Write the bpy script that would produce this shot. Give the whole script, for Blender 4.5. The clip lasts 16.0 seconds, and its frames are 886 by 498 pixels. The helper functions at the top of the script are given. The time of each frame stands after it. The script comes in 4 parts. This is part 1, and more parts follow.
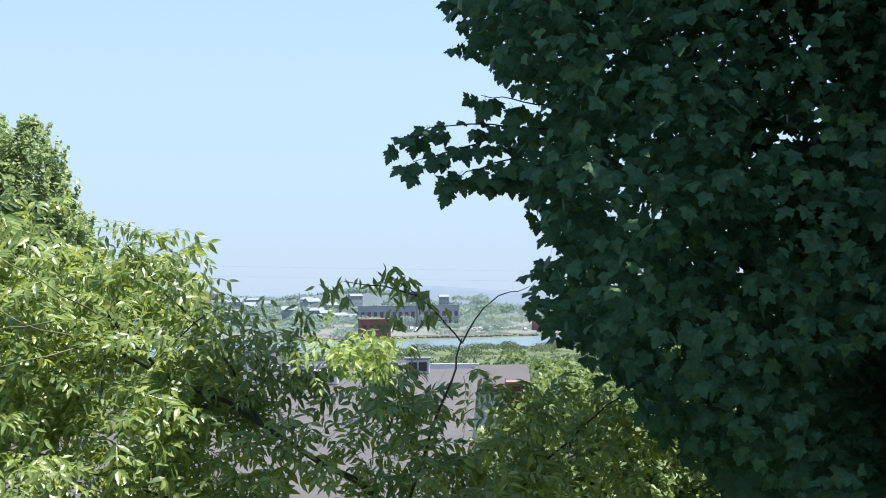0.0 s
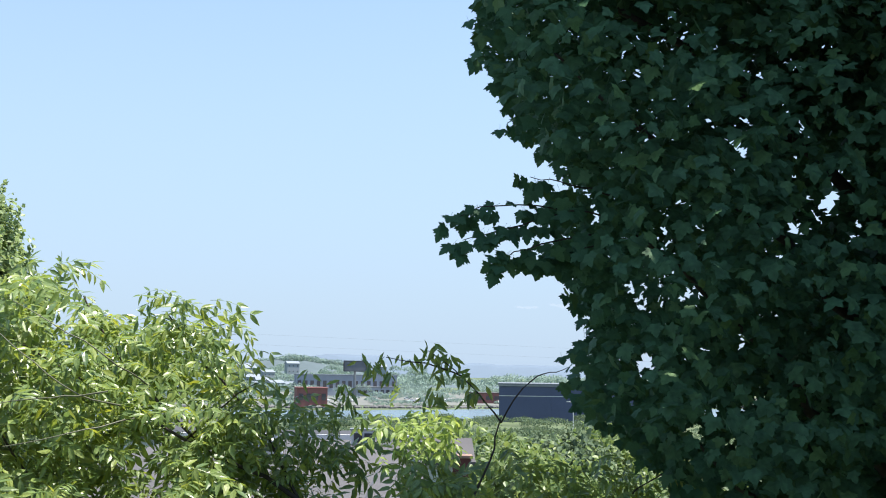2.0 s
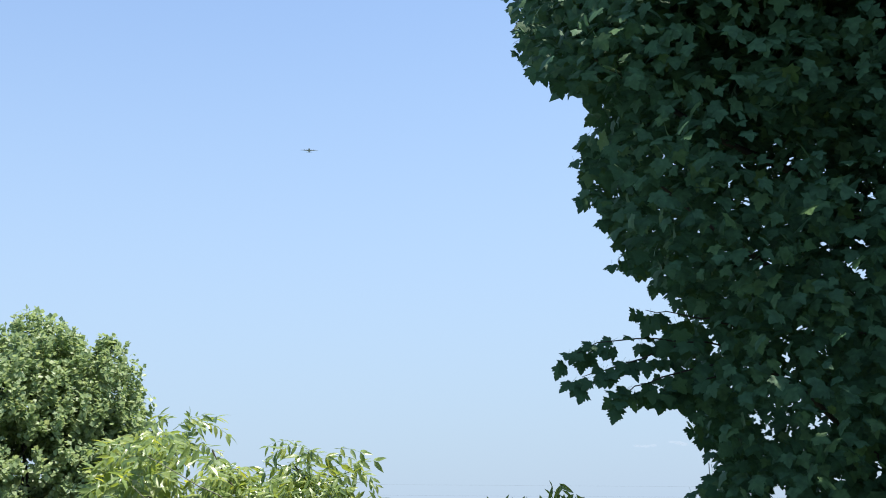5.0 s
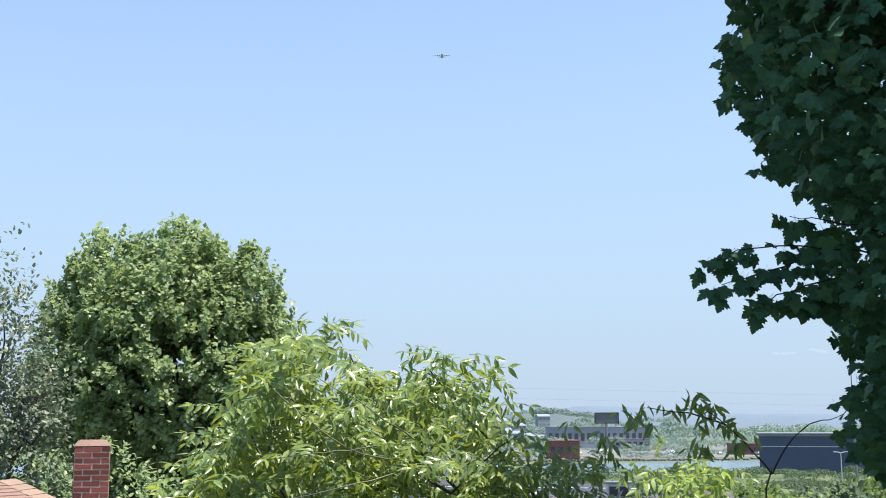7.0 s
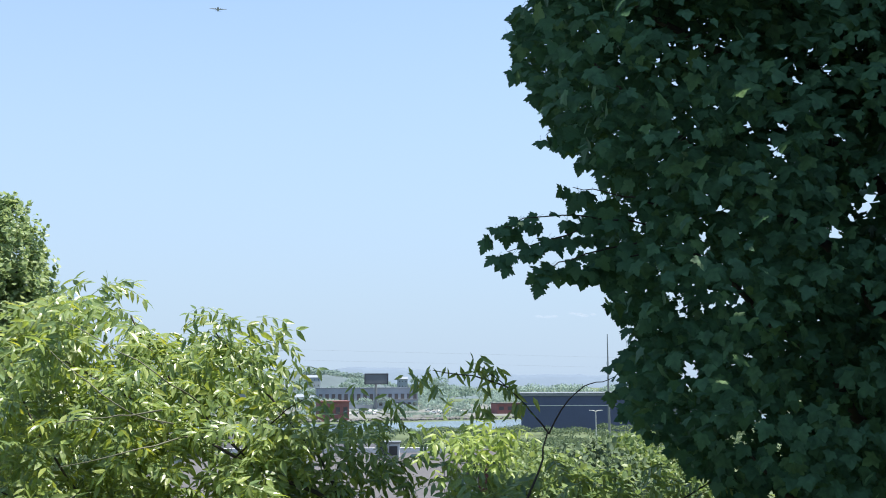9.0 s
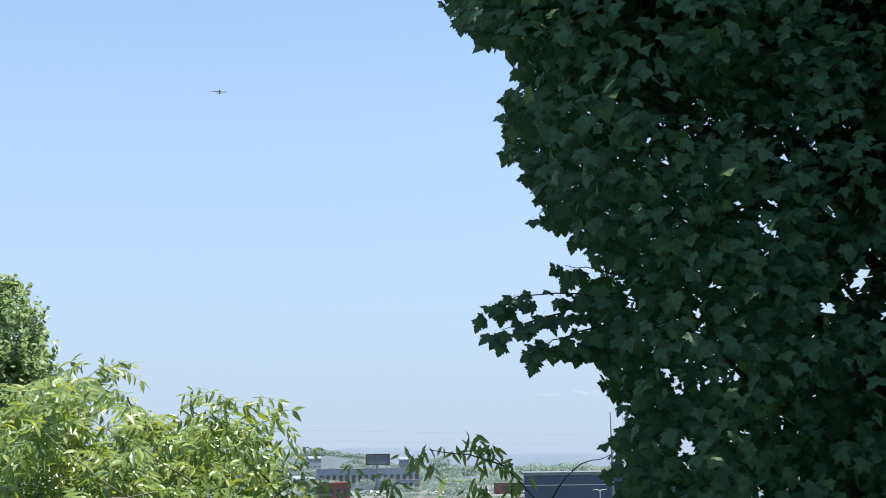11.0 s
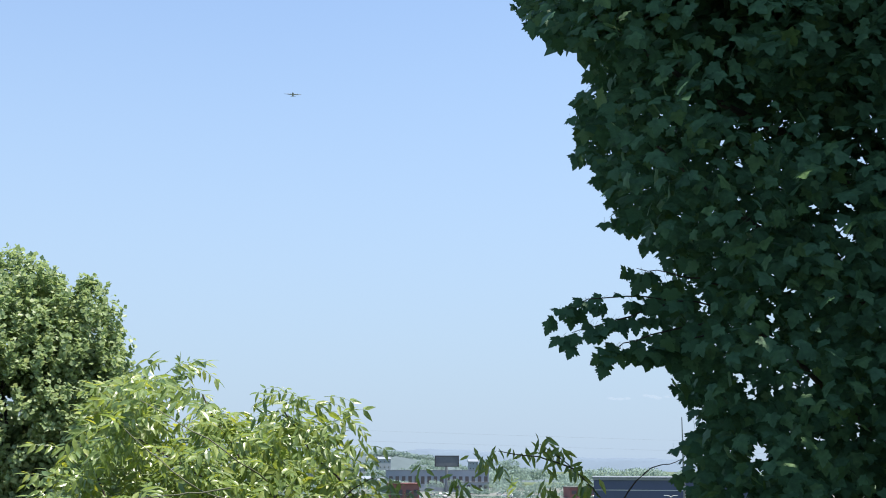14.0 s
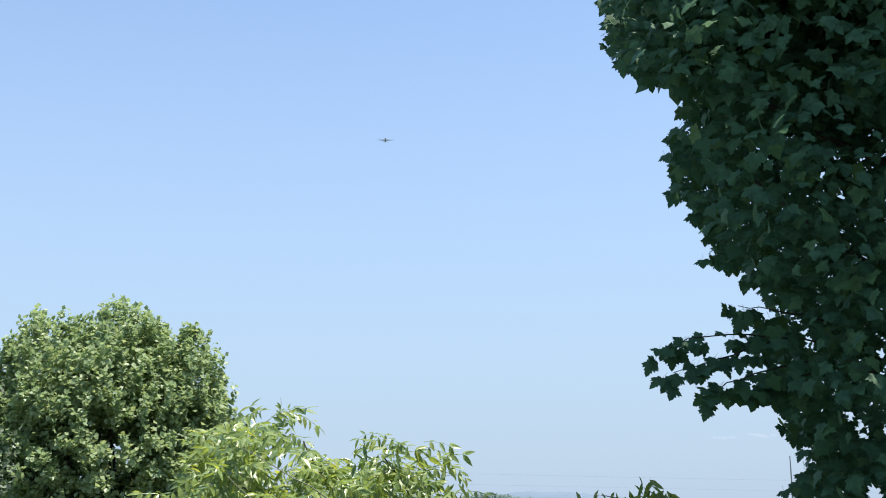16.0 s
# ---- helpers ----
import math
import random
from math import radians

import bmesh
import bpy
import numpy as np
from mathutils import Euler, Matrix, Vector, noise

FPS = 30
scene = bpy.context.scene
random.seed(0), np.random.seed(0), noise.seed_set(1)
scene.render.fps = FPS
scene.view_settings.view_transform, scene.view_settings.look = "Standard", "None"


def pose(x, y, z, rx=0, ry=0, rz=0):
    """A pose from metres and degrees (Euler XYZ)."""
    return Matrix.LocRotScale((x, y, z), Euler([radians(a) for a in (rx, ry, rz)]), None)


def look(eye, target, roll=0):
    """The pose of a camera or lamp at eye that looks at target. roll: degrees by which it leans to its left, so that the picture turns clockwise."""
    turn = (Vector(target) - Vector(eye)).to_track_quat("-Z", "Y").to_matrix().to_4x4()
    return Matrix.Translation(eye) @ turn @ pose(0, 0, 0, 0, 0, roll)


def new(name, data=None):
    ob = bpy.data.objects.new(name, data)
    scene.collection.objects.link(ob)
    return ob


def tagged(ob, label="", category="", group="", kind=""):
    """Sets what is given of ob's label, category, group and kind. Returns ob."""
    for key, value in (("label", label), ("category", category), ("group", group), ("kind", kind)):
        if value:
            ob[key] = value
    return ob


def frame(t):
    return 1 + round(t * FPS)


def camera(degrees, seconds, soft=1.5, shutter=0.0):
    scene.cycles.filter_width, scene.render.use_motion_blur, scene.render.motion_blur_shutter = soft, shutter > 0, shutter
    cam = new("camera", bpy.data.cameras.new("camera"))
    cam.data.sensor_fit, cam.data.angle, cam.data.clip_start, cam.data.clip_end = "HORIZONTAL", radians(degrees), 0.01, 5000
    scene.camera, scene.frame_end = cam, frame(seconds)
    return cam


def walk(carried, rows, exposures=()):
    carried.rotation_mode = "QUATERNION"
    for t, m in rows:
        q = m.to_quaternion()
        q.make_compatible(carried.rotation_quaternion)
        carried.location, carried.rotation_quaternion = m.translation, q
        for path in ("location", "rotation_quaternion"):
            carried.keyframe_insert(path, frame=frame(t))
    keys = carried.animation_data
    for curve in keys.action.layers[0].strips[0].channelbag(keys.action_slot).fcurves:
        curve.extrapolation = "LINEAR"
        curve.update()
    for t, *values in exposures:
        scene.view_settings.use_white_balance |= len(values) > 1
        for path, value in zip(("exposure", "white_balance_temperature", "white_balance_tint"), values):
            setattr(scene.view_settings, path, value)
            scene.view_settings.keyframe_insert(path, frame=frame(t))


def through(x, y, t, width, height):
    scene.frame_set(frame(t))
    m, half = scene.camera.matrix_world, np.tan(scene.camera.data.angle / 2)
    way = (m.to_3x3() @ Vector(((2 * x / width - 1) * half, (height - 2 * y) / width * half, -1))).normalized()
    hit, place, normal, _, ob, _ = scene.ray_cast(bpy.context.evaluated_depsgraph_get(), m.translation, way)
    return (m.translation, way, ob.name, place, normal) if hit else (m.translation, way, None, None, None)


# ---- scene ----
# eye, heading to the right of +y, pitch, lean: one row per key time
PATH = [
    (0.0, 0.636, -0.053, 8.966, 9.39, 2.60, -0.77),
    (0.5, 0.468, 0.032, 8.972, 10.43, 0.81, 0.19),
    (0.8, 0.281, 0.002, 8.964, 12.53, 1.05, 0.51),
    (1.0, 0.190, 0.077, 8.986, 13.56, 1.55, 0.70),
    (1.5, 0.064, 0.066, 9.008, 13.78, 3.54, 1.12),
    (2.0, 0.054, 0.033, 9.007, 12.44, 6.17, 0.84),
    (2.5, 0.093, -0.050, 8.990, 10.51, 6.19, 0.94),
    (3.0, 0.102, -0.025, 8.977, 9.85, 5.66, 0.92),
    (3.5, 0.018, 0.016, 9.000, 12.28, 6.24, -1.54),
    (4.0, 0.003, 0.032, 9.003, 13.14, 8.34, -1.52),
    (4.5, 0.008, 0.009, 9.008, 11.78, 12.06, -1.02),
    (5.0, -0.001, -0.022, 8.986, 6.94, 13.41, -1.24),
    (5.2, 0.050, -0.049, 8.987, 4.21, 12.45, -1.00),
    (7.3, -0.006, 0.040, 9.003, -0.02, 7.72, -0.12),
    (7.5, -0.012, 0.027, 8.997, 1.10, 6.69, 0.22),
    (8.0, -0.044, -0.051, 9.003, 4.82, 4.47, 1.33),
    (8.5, -0.057, -0.050, 8.990, 7.85, 4.99, 1.13),
    (9.0, -0.091, 0.053, 9.013, 11.52, 6.73, -0.30),
    (9.2, -0.077, 0.076, 9.001, 12.75, 7.27, -0.87),
    (11.3, -0.066, -0.019, 9.013, 10.74, 10.95, -0.59),
    (11.5, -0.063, -0.005, 9.021, 8.93, 11.09, 0.02),
    (12.0, -0.056, 0.026, 9.021, 4.26, 11.03, 0.94),
    (12.5, -0.067, 0.029, 9.028, 3.57, 11.14, 0.17),
    (13.0, -0.074, 0.005, 9.032, 5.63, 11.37, 0.28),
    (13.5, -0.065, -0.018, 9.026, 7.98, 11.19, 0.41),
    (14.0, -0.076, -0.042, 9.002, 7.90, 10.82, 0.20),
    (14.5, -0.067, -0.037, 9.013, 6.86, 10.97, -0.22),
    (15.0, -0.051, -0.009, 9.010, 5.67, 11.46, -0.59),
    (15.5, -0.058, 0.001, 9.021, 4.08, 12.09, -0.47),
    (16.0, -0.076, -0.032, 9.014, 2.99, 12.92, -0.32),
]


def aimed(x, y, z, heading, pitch, lean):
    h, p = radians(heading), radians(pitch)
    way = Vector((math.sin(h) * math.cos(p), math.cos(h) * math.cos(p), math.sin(p)))
    return look((x, y, z), Vector((x, y, z)) + way, lean)


cam = camera(42.81, 16.0, soft=1.0)
walk(cam, [(t, aimed(*row)) for t, *row in PATH],
     exposures=[(0.0, 1.08), (3.0, 0.98), (5.0, 0.9), (7.5, 0.95), (9.0, 0.98), (12.0, 0.9), (16.0, 0.88)])

# ---- daylight ----
SUN_WAY = Vector((0.26, -0.06, 0.96)).normalized()      # towards the sun
world = bpy.data.worlds.new("sky")
scene.world = world
world.use_nodes = True
wt = world.node_tree
sky = wt.nodes.new("ShaderNodeTexSky")
sky.sky_type = "NISHITA"
sky.sun_disc = False
sky.sun_elevation = math.asin(SUN_WAY.z)
sky.sun_rotation = math.atan2(SUN_WAY.x, SUN_WAY.y)
sky.altitude, sky.air_density, sky.dust_density, sky.ozone_density = 60, 1.0, 0.3, 1.4
# summer haze that whitens the sky towards the horizon, all the way round
way = wt.nodes.new("ShaderNodeTexCoord")
split = wt.nodes.new("ShaderNodeSeparateXYZ")
wt.links.new(way.outputs["Generated"], split.inputs[0])
rise = wt.nodes.new("ShaderNodeMapRange")
rise.interpolation_type = "SMOOTHSTEP"
for k, value in ((1, -0.05), (2, 0.60), (3, 0.97), (4, 0.0)):
    rise.inputs[k].default_value = value
wt.links.new(split.outputs[2], rise.inputs[0])
haze = wt.nodes.new("ShaderNodeMixRGB")
haze.inputs[2].default_value = (1.91, 2.52, 3.33, 1)
wt.links.new(rise.outputs[0], haze.inputs[0])
wt.links.new(sky.outputs[0], haze.inputs[1])
wt.links.new(haze.outputs[0], wt.nodes["Background"].inputs[0])
wt.nodes["Background"].inputs[1].default_value = 0.13
sun_data = bpy.data.lights.new("sun", "SUN")
sun_data.energy, sun_data.angle, sun_data.color = 5.0, radians(0.53), (1.0, 0.95, 0.86)
sun = new("sun", sun_data)
sun.matrix_world = look(SUN_WAY * 50, (0, 0, 0))


# ---- materials ----
def tree_of(name):
    m = bpy.data.materials.new(name)
    m.use_nodes = True
    nt = m.node_tree
    return m, nt, nt.nodes["Principled BSDF"]


def put(nt, kind, **values):
    n = nt.nodes.new(kind)
    for key, value in values.items():
        n.inputs[key].default_value = value
    return n


def ramp(nt, fac, stops):
    n = nt.nodes.new("ShaderNodeValToRGB")
    el = n.color_ramp.elements
    while len(el) < len(stops):
        el.new(0.5)
    for e, (p, c) in zip(el, stops):
        e.position, e.color = p, (*c, 1)
    nt.links.new(fac, n.inputs[0])
    return n


def shade(c, k):
    return tuple(min(1, v * k) for v in c)


def surface(name, colour, rough=0.8, grain=8.0, broad=0.6, vary=0.35, bump=0.3, metal=0.0, per_piece=0.0, dist=0.01):
    """A worn surface: fine grain and broad stains over one base colour."""
    m, nt, b = tree_of(name)
    co = nt.nodes.new("ShaderNodeTexCoord")
    fine = put(nt, "ShaderNodeTexNoise", Scale=grain, Detail=6, Roughness=0.65)
    wide = put(nt, "ShaderNodeTexNoise", Scale=broad, Detail=3)
    for n in (fine, wide):
        nt.links.new(co.outputs["Object"], n.inputs["Vector"])
    mix = nt.nodes.new("ShaderNodeMath")
    mix.operation = "MULTIPLY_ADD"
    mix.inputs[1].default_value = 0.5
    nt.links.new(fine.outputs[0], mix.inputs[0])
    half = nt.nodes.new("ShaderNodeMath")
    half.operation = "MULTIPLY"
    half.inputs[1].default_value = 0.5
    nt.links.new(wide.outputs[0], half.inputs[0])
    nt.links.new(half.outputs[0], mix.inputs[2])
    r = ramp(nt, mix.outputs[0], [(0.3, shade(colour, 1 - vary)), (0.5, colour), (0.72, shade(colour, 1 + vary * 0.8))])
    out = r.outputs[0]
    if per_piece:
        info = nt.nodes.new("ShaderNodeObjectInfo")
        hsv = nt.nodes.new("ShaderNodeHueSaturation")
        mp = nt.nodes.new("ShaderNodeMapRange")
        mp.inputs[3].default_value, mp.inputs[4].default_value = 1 - per_piece, 1 + per_piece
        nt.links.new(info.outputs["Random"], mp.inputs[0])
        nt.links.new(mp.outputs[0], hsv.inputs["Value"])
        nt.links.new(out, hsv.inputs["Color"])
        out = hsv.outputs[0]
    nt.links.new(out, b.inputs["Base Color"])
    b.inputs["Roughness"].default_value, b.inputs["Metallic"].default_value = rough, metal
    if bump:
        bp = put(nt, "ShaderNodeBump", Strength=bump, Distance=dist)
        nt.links.new(fine.outputs[0], bp.inputs["Height"])
        nt.links.new(bp.outputs[0], b.inputs["Normal"])
    return m


def foliage(name, colours, through=0.35, gloss=0.35, rough=0.45, warmth=(0.485, 1.1, 1.6)):
    """Leaf: a varied green that lets some light through, with a waxy coat."""
    m, nt, b = tree_of(name)
    geo = nt.nodes.new("ShaderNodeNewGeometry")
    info = nt.nodes.new("ShaderNodeObjectInfo")
    add = nt.nodes.new("ShaderNodeMath")
    add.operation = "ADD"
    fr = nt.nodes.new("ShaderNodeMath")
    fr.operation = "FRACT"
    nt.links.new(geo.outputs["Random Per Island"], add.inputs[0])
    nt.links.new(info.outputs["Random"], add.inputs[1])
    nt.links.new(add.outputs[0], fr.inputs[0])
    r = ramp(nt, fr.outputs[0], [(i / (len(colours) - 1), c) for i, c in enumerate(colours)])
    co = nt.nodes.new("ShaderNodeTexCoord")
    mott = put(nt, "ShaderNodeTexNoise", Scale=30.0, Detail=3)
    nt.links.new(co.outputs["Object"], mott.inputs["Vector"])
    mp = nt.nodes.new("ShaderNodeMapRange")
    mp.inputs[1].default_value, mp.inputs[2].default_value = 0.3, 0.7
    mp.inputs[3].default_value, mp.inputs[4].default_value = 0.75, 1.25
    nt.links.new(mott.outputs[0], mp.inputs[0])
    hsv = nt.nodes.new("ShaderNodeHueSaturation")
    nt.links.new(mp.outputs[0], hsv.inputs["Value"])
    nt.links.new(r.outputs[0], hsv.inputs["Color"])
    nt.links.new(hsv.outputs[0], b.inputs["Base Color"])
    b.inputs["Roughness"].default_value = rough
    b.inputs["Specular IOR Level"].default_value = gloss
    tr = nt.nodes.new("ShaderNodeBsdfTranslucent")
    warm = nt.nodes.new("ShaderNodeHueSaturation")
    warm.inputs["Hue"].default_value, warm.inputs["Saturation"].default_value, warm.inputs["Value"].default_value = warmth
    nt.links.new(hsv.outputs[0], warm.inputs["Color"])
    nt.links.new(warm.outputs[0], tr.inputs["Color"])
    mx = nt.nodes.new("ShaderNodeMixShader")
    mx.inputs[0].default_value = through
    nt.links.new(b.outputs[0], mx.inputs[1])
    nt.links.new(tr.outputs[0], mx.inputs[2])
    nt.links.new(mx.outputs[0], nt.nodes["Material Output"].inputs[0])
    return m


MAT_MAPLE = foliage("maple_leaf", [(0.052, 0.116, 0.058), (0.060, 0.129, 0.060), (0.054, 0.121, 0.061), (0.080, 0.148, 0.052)], 0.15, 0.16, 0.6)
MAT_PINNATE = foliage("pinnate_leaf", [(0.168, 0.245, 0.078), (0.210, 0.285, 0.086), (0.112, 0.182, 0.074), (0.290, 0.345, 0.092)], 0.37, 0.6, 0.34, (0.465, 1.25, 1.9))
# lighter, yellower copy of the pinnate green, standing in for sunlight on it
MAT_SUNPATCH = foliage("young_leaf", [(0.26, 0.35, 0.09), (0.32, 0.40, 0.11), (0.21, 0.31, 0.09)], 0.42, 0.4, 0.4)
MAT_BROAD = foliage("broad_leaf", [(0.222, 0.295, 0.132), (0.252, 0.325, 0.145), (0.176, 0.25, 0.122), (0.31, 0.365, 0.16)], 0.38, 0.5, 0.45, (0.485, 1.1, 1.7))
MAT_SILVER = foliage("silvery_leaf", [(0.17, 0.20, 0.13), (0.13, 0.17, 0.10), (0.21, 0.24, 0.17)], 0.25, 0.4)
MAT_BRIGHT = foliage("light_leaf", [(0.155, 0.215, 0.066), (0.115, 0.175, 0.062), (0.205, 0.26, 0.08)], 0.35, 0.4)
MAT_FARWOOD = foliage("far_wood_leaf", [(0.095, 0.14, 0.08), (0.115, 0.162, 0.088), (0.085, 0.125, 0.08), (0.14, 0.18, 0.09)], 0.25, 0.2, 0.7)
# distance haze is mixed into this leaf green as a pale blue cast
MAT_FARHAZE = foliage("hazed_far_leaf", [(0.18, 0.235, 0.215), (0.19, 0.245, 0.215), (0.175, 0.225, 0.215), (0.195, 0.25, 0.205)], 0.68, 0.0, 1.0)
MAT_BARK = surface("bark", (0.055, 0.045, 0.038), 0.9, 14, 2, 0.5, 0.8)
MAT_TWIG = surface("twig", (0.05, 0.036, 0.03), 0.8, 20, 4, 0.4, 0.3)
MAT_SHOOT = surface("green_shoot", (0.12, 0.12, 0.075), 0.5, 20, 4, 0.3, 0.1)
MAT_BRICK = surface("brick", (0.165, 0.050, 0.040), 0.85, 40, 3, 0.4, 0.5, per_piece=0.45, dist=0.004)
MAT_MORTAR = surface("mortar", (0.46, 0.39, 0.35), 0.95, 60, 4, 0.25, 0.5, dist=0.004)
MAT_CAP = surface("chimney_cap", (0.26, 0.165, 0.125), 0.9, 25, 3, 0.25, 0.5)
MAT_SHINGLE = surface("salmon_shingle", (0.225, 0.138, 0.105), 0.9, 70, 1.5, 0.22, 0.6, per_piece=0.12, dist=0.004)
MAT_HIPCAP = surface("hip_cap_shingle", (0.27, 0.185, 0.135), 0.9, 70, 2, 0.18, 0.5, per_piece=0.06, dist=0.004)
MAT_FLASH = surface("lead_flashing", (0.05, 0.05, 0.055), 0.5, 20, 3, 0.3, 0.2, 0.6)
MAT_GREYROOF = surface("grey_roofing", (0.086, 0.081, 0.083), 0.92, 6, 0.35, 0.22, 0.5)
MAT_WHITE = surface("white_paint", (0.55, 0.55, 0.54), 0.6, 10, 1, 0.12, 0.1)
MAT_SIDING = surface("pale_siding", (0.30, 0.30, 0.285), 0.7, 12, 0.8, 0.15, 0.15)
MAT_DARKROOF = surface("dark_roofing", (0.055, 0.058, 0.068), 0.9, 8, 0.5, 0.25, 0.4)
MAT_REDWALL = surface("red_brick_wall", (0.15, 0.055, 0.045), 0.9, 5, 0.4, 0.25, 0.2)
# the hall's own navy, its tone lifted to look hazed by distance
MAT_NAVY = surface("navy_cladding", (0.062, 0.078, 0.145), 0.55, 3, 0.12, 0.16, 0.1)
MAT_STEEL = surface("grey_steel", (0.22, 0.23, 0.24), 0.45, 8, 0.6, 0.15, 0.1, 0.5)
# near cables take a pale colour that passes for sun on them
MAT_SUNWIRE = surface("cable", (0.55, 0.55, 0.55), 0.5, 8, 1, 0.1, 0.0)
MAT_SKYWIRE = surface("dark_cable", (0.16, 0.17, 0.18), 0.8, 8, 1, 0.1, 0.0)
MAT_GLASS = surface("window_glass", (0.04, 0.05, 0.06), 0.08, 4, 0.5, 0.2, 0.0)
MAT_GRASS = surface("grass_ground", (0.085, 0.115, 0.05), 0.95, 3.0, 0.05, 0.4, 0.6, dist=0.05)
MAT_ASPHALT = surface("asphalt", (0.055, 0.055, 0.057), 0.9, 20, 0.3, 0.25, 0.4)
MAT_GRAVEL = surface("pale_gravel", (0.145, 0.15, 0.135), 0.95, 0.5, 0.03, 0.3, 0.4)
MAT_ROCK = surface("grey_rock", (0.115, 0.115, 0.115), 0.9, 1.5, 0.2, 0.35, 0.5)
MAT_CARPAINT = surface("car_paint", (0.55, 0.56, 0.57), 0.25, 2, 0.5, 0.08, 0.0, per_piece=0.4)
MAT_REDPAINT = surface("red_car_paint", (0.45, 0.03, 0.03), 0.25, 2, 0.5, 0.08, 0.0)
MAT_TYRE = surface("rubber", (0.02, 0.02, 0.02), 0.9, 20, 2, 0.2, 0.1)
MAT_PLANE = surface("aircraft_grey", (0.20, 0.22, 0.25), 0.5, 1, 0.1, 0.1, 0.0)
# brick red dulled in the paint for the haze before it
MAT_FARRED = surface("hazed_red_brick", (0.235, 0.10, 0.092), 0.9, 1, 0.2, 0.2, 0.0)
# town walls and roofs carry the air's bluish haze in their colour
MAT_TOWN = surface("hazed_town_wall", (0.29, 0.32, 0.36), 0.9, 2, 0.1, 0.2, 0.0)
MAT_TOWNROOF = surface("hazed_town_roof", (0.21, 0.24, 0.28), 0.9, 2, 0.1, 0.2, 0.0)
MAT_BOARD = surface("blue_grey_board", (0.11, 0.125, 0.14), 0.7, 1, 0.2, 0.2, 0.0)
# the blue of both hills is aerial haze painted as base colour
MAT_HILL = surface("hazed_far_hill", (0.118, 0.158, 0.205), 1.0, 0.02, 0.004, 0.10, 0.0)
MAT_HILL_NEAR = surface("hazed_wooded_hill", (0.085, 0.115, 0.125), 1.0, 0.06, 0.01, 0.2, 0.0)
MAT_CLOUD, cnt, cb = tree_of("cloud")
# near-black base: the cloud's daylight white is all emission
cb.inputs["Base Color"].default_value = (0.02, 0.02, 0.02, 1)
cb.inputs["Emission Color"].default_value = (0.42, 0.465, 0.545, 1)
cb.inputs["Emission Strength"].default_value = 1.0
cb.inputs["Roughness"].default_value = 1.0
cb.inputs["Alpha"].default_value = 0.12
m_water, wnt, wb = tree_of("river_water")
wb.inputs["Base Color"].default_value = (0.10, 0.15, 0.18, 1)
wb.inputs["Roughness"].default_value = 0.16
wn = put(wnt, "ShaderNodeTexNoise", Scale=0.6, Detail=4)
wco = wnt.nodes.new("ShaderNodeTexCoord")
wnt.links.new(wco.outputs["Object"], wn.inputs["Vector"])
wbp = put(wnt, "ShaderNodeBump", Strength=0.5, Distance=0.3)
wnt.links.new(wn.outputs[0], wbp.inputs["Height"])
wnt.links.new(wbp.outputs[0], wb.inputs["Normal"])
MAT_WATER = m_water


# ---- building helpers ----
def thing(name, base, label, category, group="", kind=""):
    ob = new(name)
    ob.location = base
    return tagged(ob, label, category, group, kind)


def under(ob, parent):
    ob.parent = parent
    top = parent
    shift = Matrix.Translation(top.location)
    while top.parent:
        top = top.parent
        shift = Matrix.Translation(top.location) if top.parent is None else shift
    ob.matrix_parent_inverse = shift.inverted() if parent.parent is None else Matrix()
    return ob


def fast_mesh(name, verts, tris, mat, smooth=False):
    me = bpy.data.meshes.new(name)
    verts, tris = np.asarray(verts, np.float32), np.asarray(tris, np.int32)
    me.vertices.add(len(verts))
    me.vertices.foreach_set("co", verts.ravel())
    me.loops.add(len(tris) * 3)
    me.loops.foreach_set("vertex_index", tris.ravel())
    me.polygons.add(len(tris))
    me.polygons.foreach_set("loop_start", np.arange(0, len(tris) * 3, 3, dtype=np.int32))
    me.polygons.foreach_set("use_smooth", np.full(len(tris), smooth))
    me.materials.append(mat)
    me.update(calc_edges=True)
    me.validate()
    return me


def part(name, me, parent, label="", kind=""):
    """One mesh object, in world places, under a thing or a part."""
    ob = new(name, me)
    under(ob, parent)
    return tagged(ob, label, kind=kind)


def solid(name, parent, mat, pieces, label="", bevel=0.0):
    """Boxes (centre, size, turn about z) joined into one mesh part."""
    bm = bmesh.new()
    for centre, size, turn in pieces:
        r = bmesh.ops.create_cube(bm, size=1)
        bmesh.ops.scale(bm, vec=size, verts=r["verts"])
        bmesh.ops.rotate(bm, cent=(0, 0, 0), matrix=Matrix.Rotation(radians(turn), 3, "Z"), verts=r["verts"])
        bmesh.ops.translate(bm, vec=centre, verts=r["verts"])
    if bevel:
        bmesh.ops.bevel(bm, geom=bm.edges[:], offset=bevel, segments=1, affect="EDGES")
    me = bpy.data.meshes.new(name)
    bm.to_mesh(me)
    bm.free()
    me.materials.append(mat)
    return part(name, me, parent, label) if parent else new(name, me)


def polymesh(name, verts, faces, mat):
    me = bpy.data.meshes.new(name)
    me.from_pydata([tuple(v) for v in verts], [], faces)
    me.materials.append(mat)
    me.update()
    return me


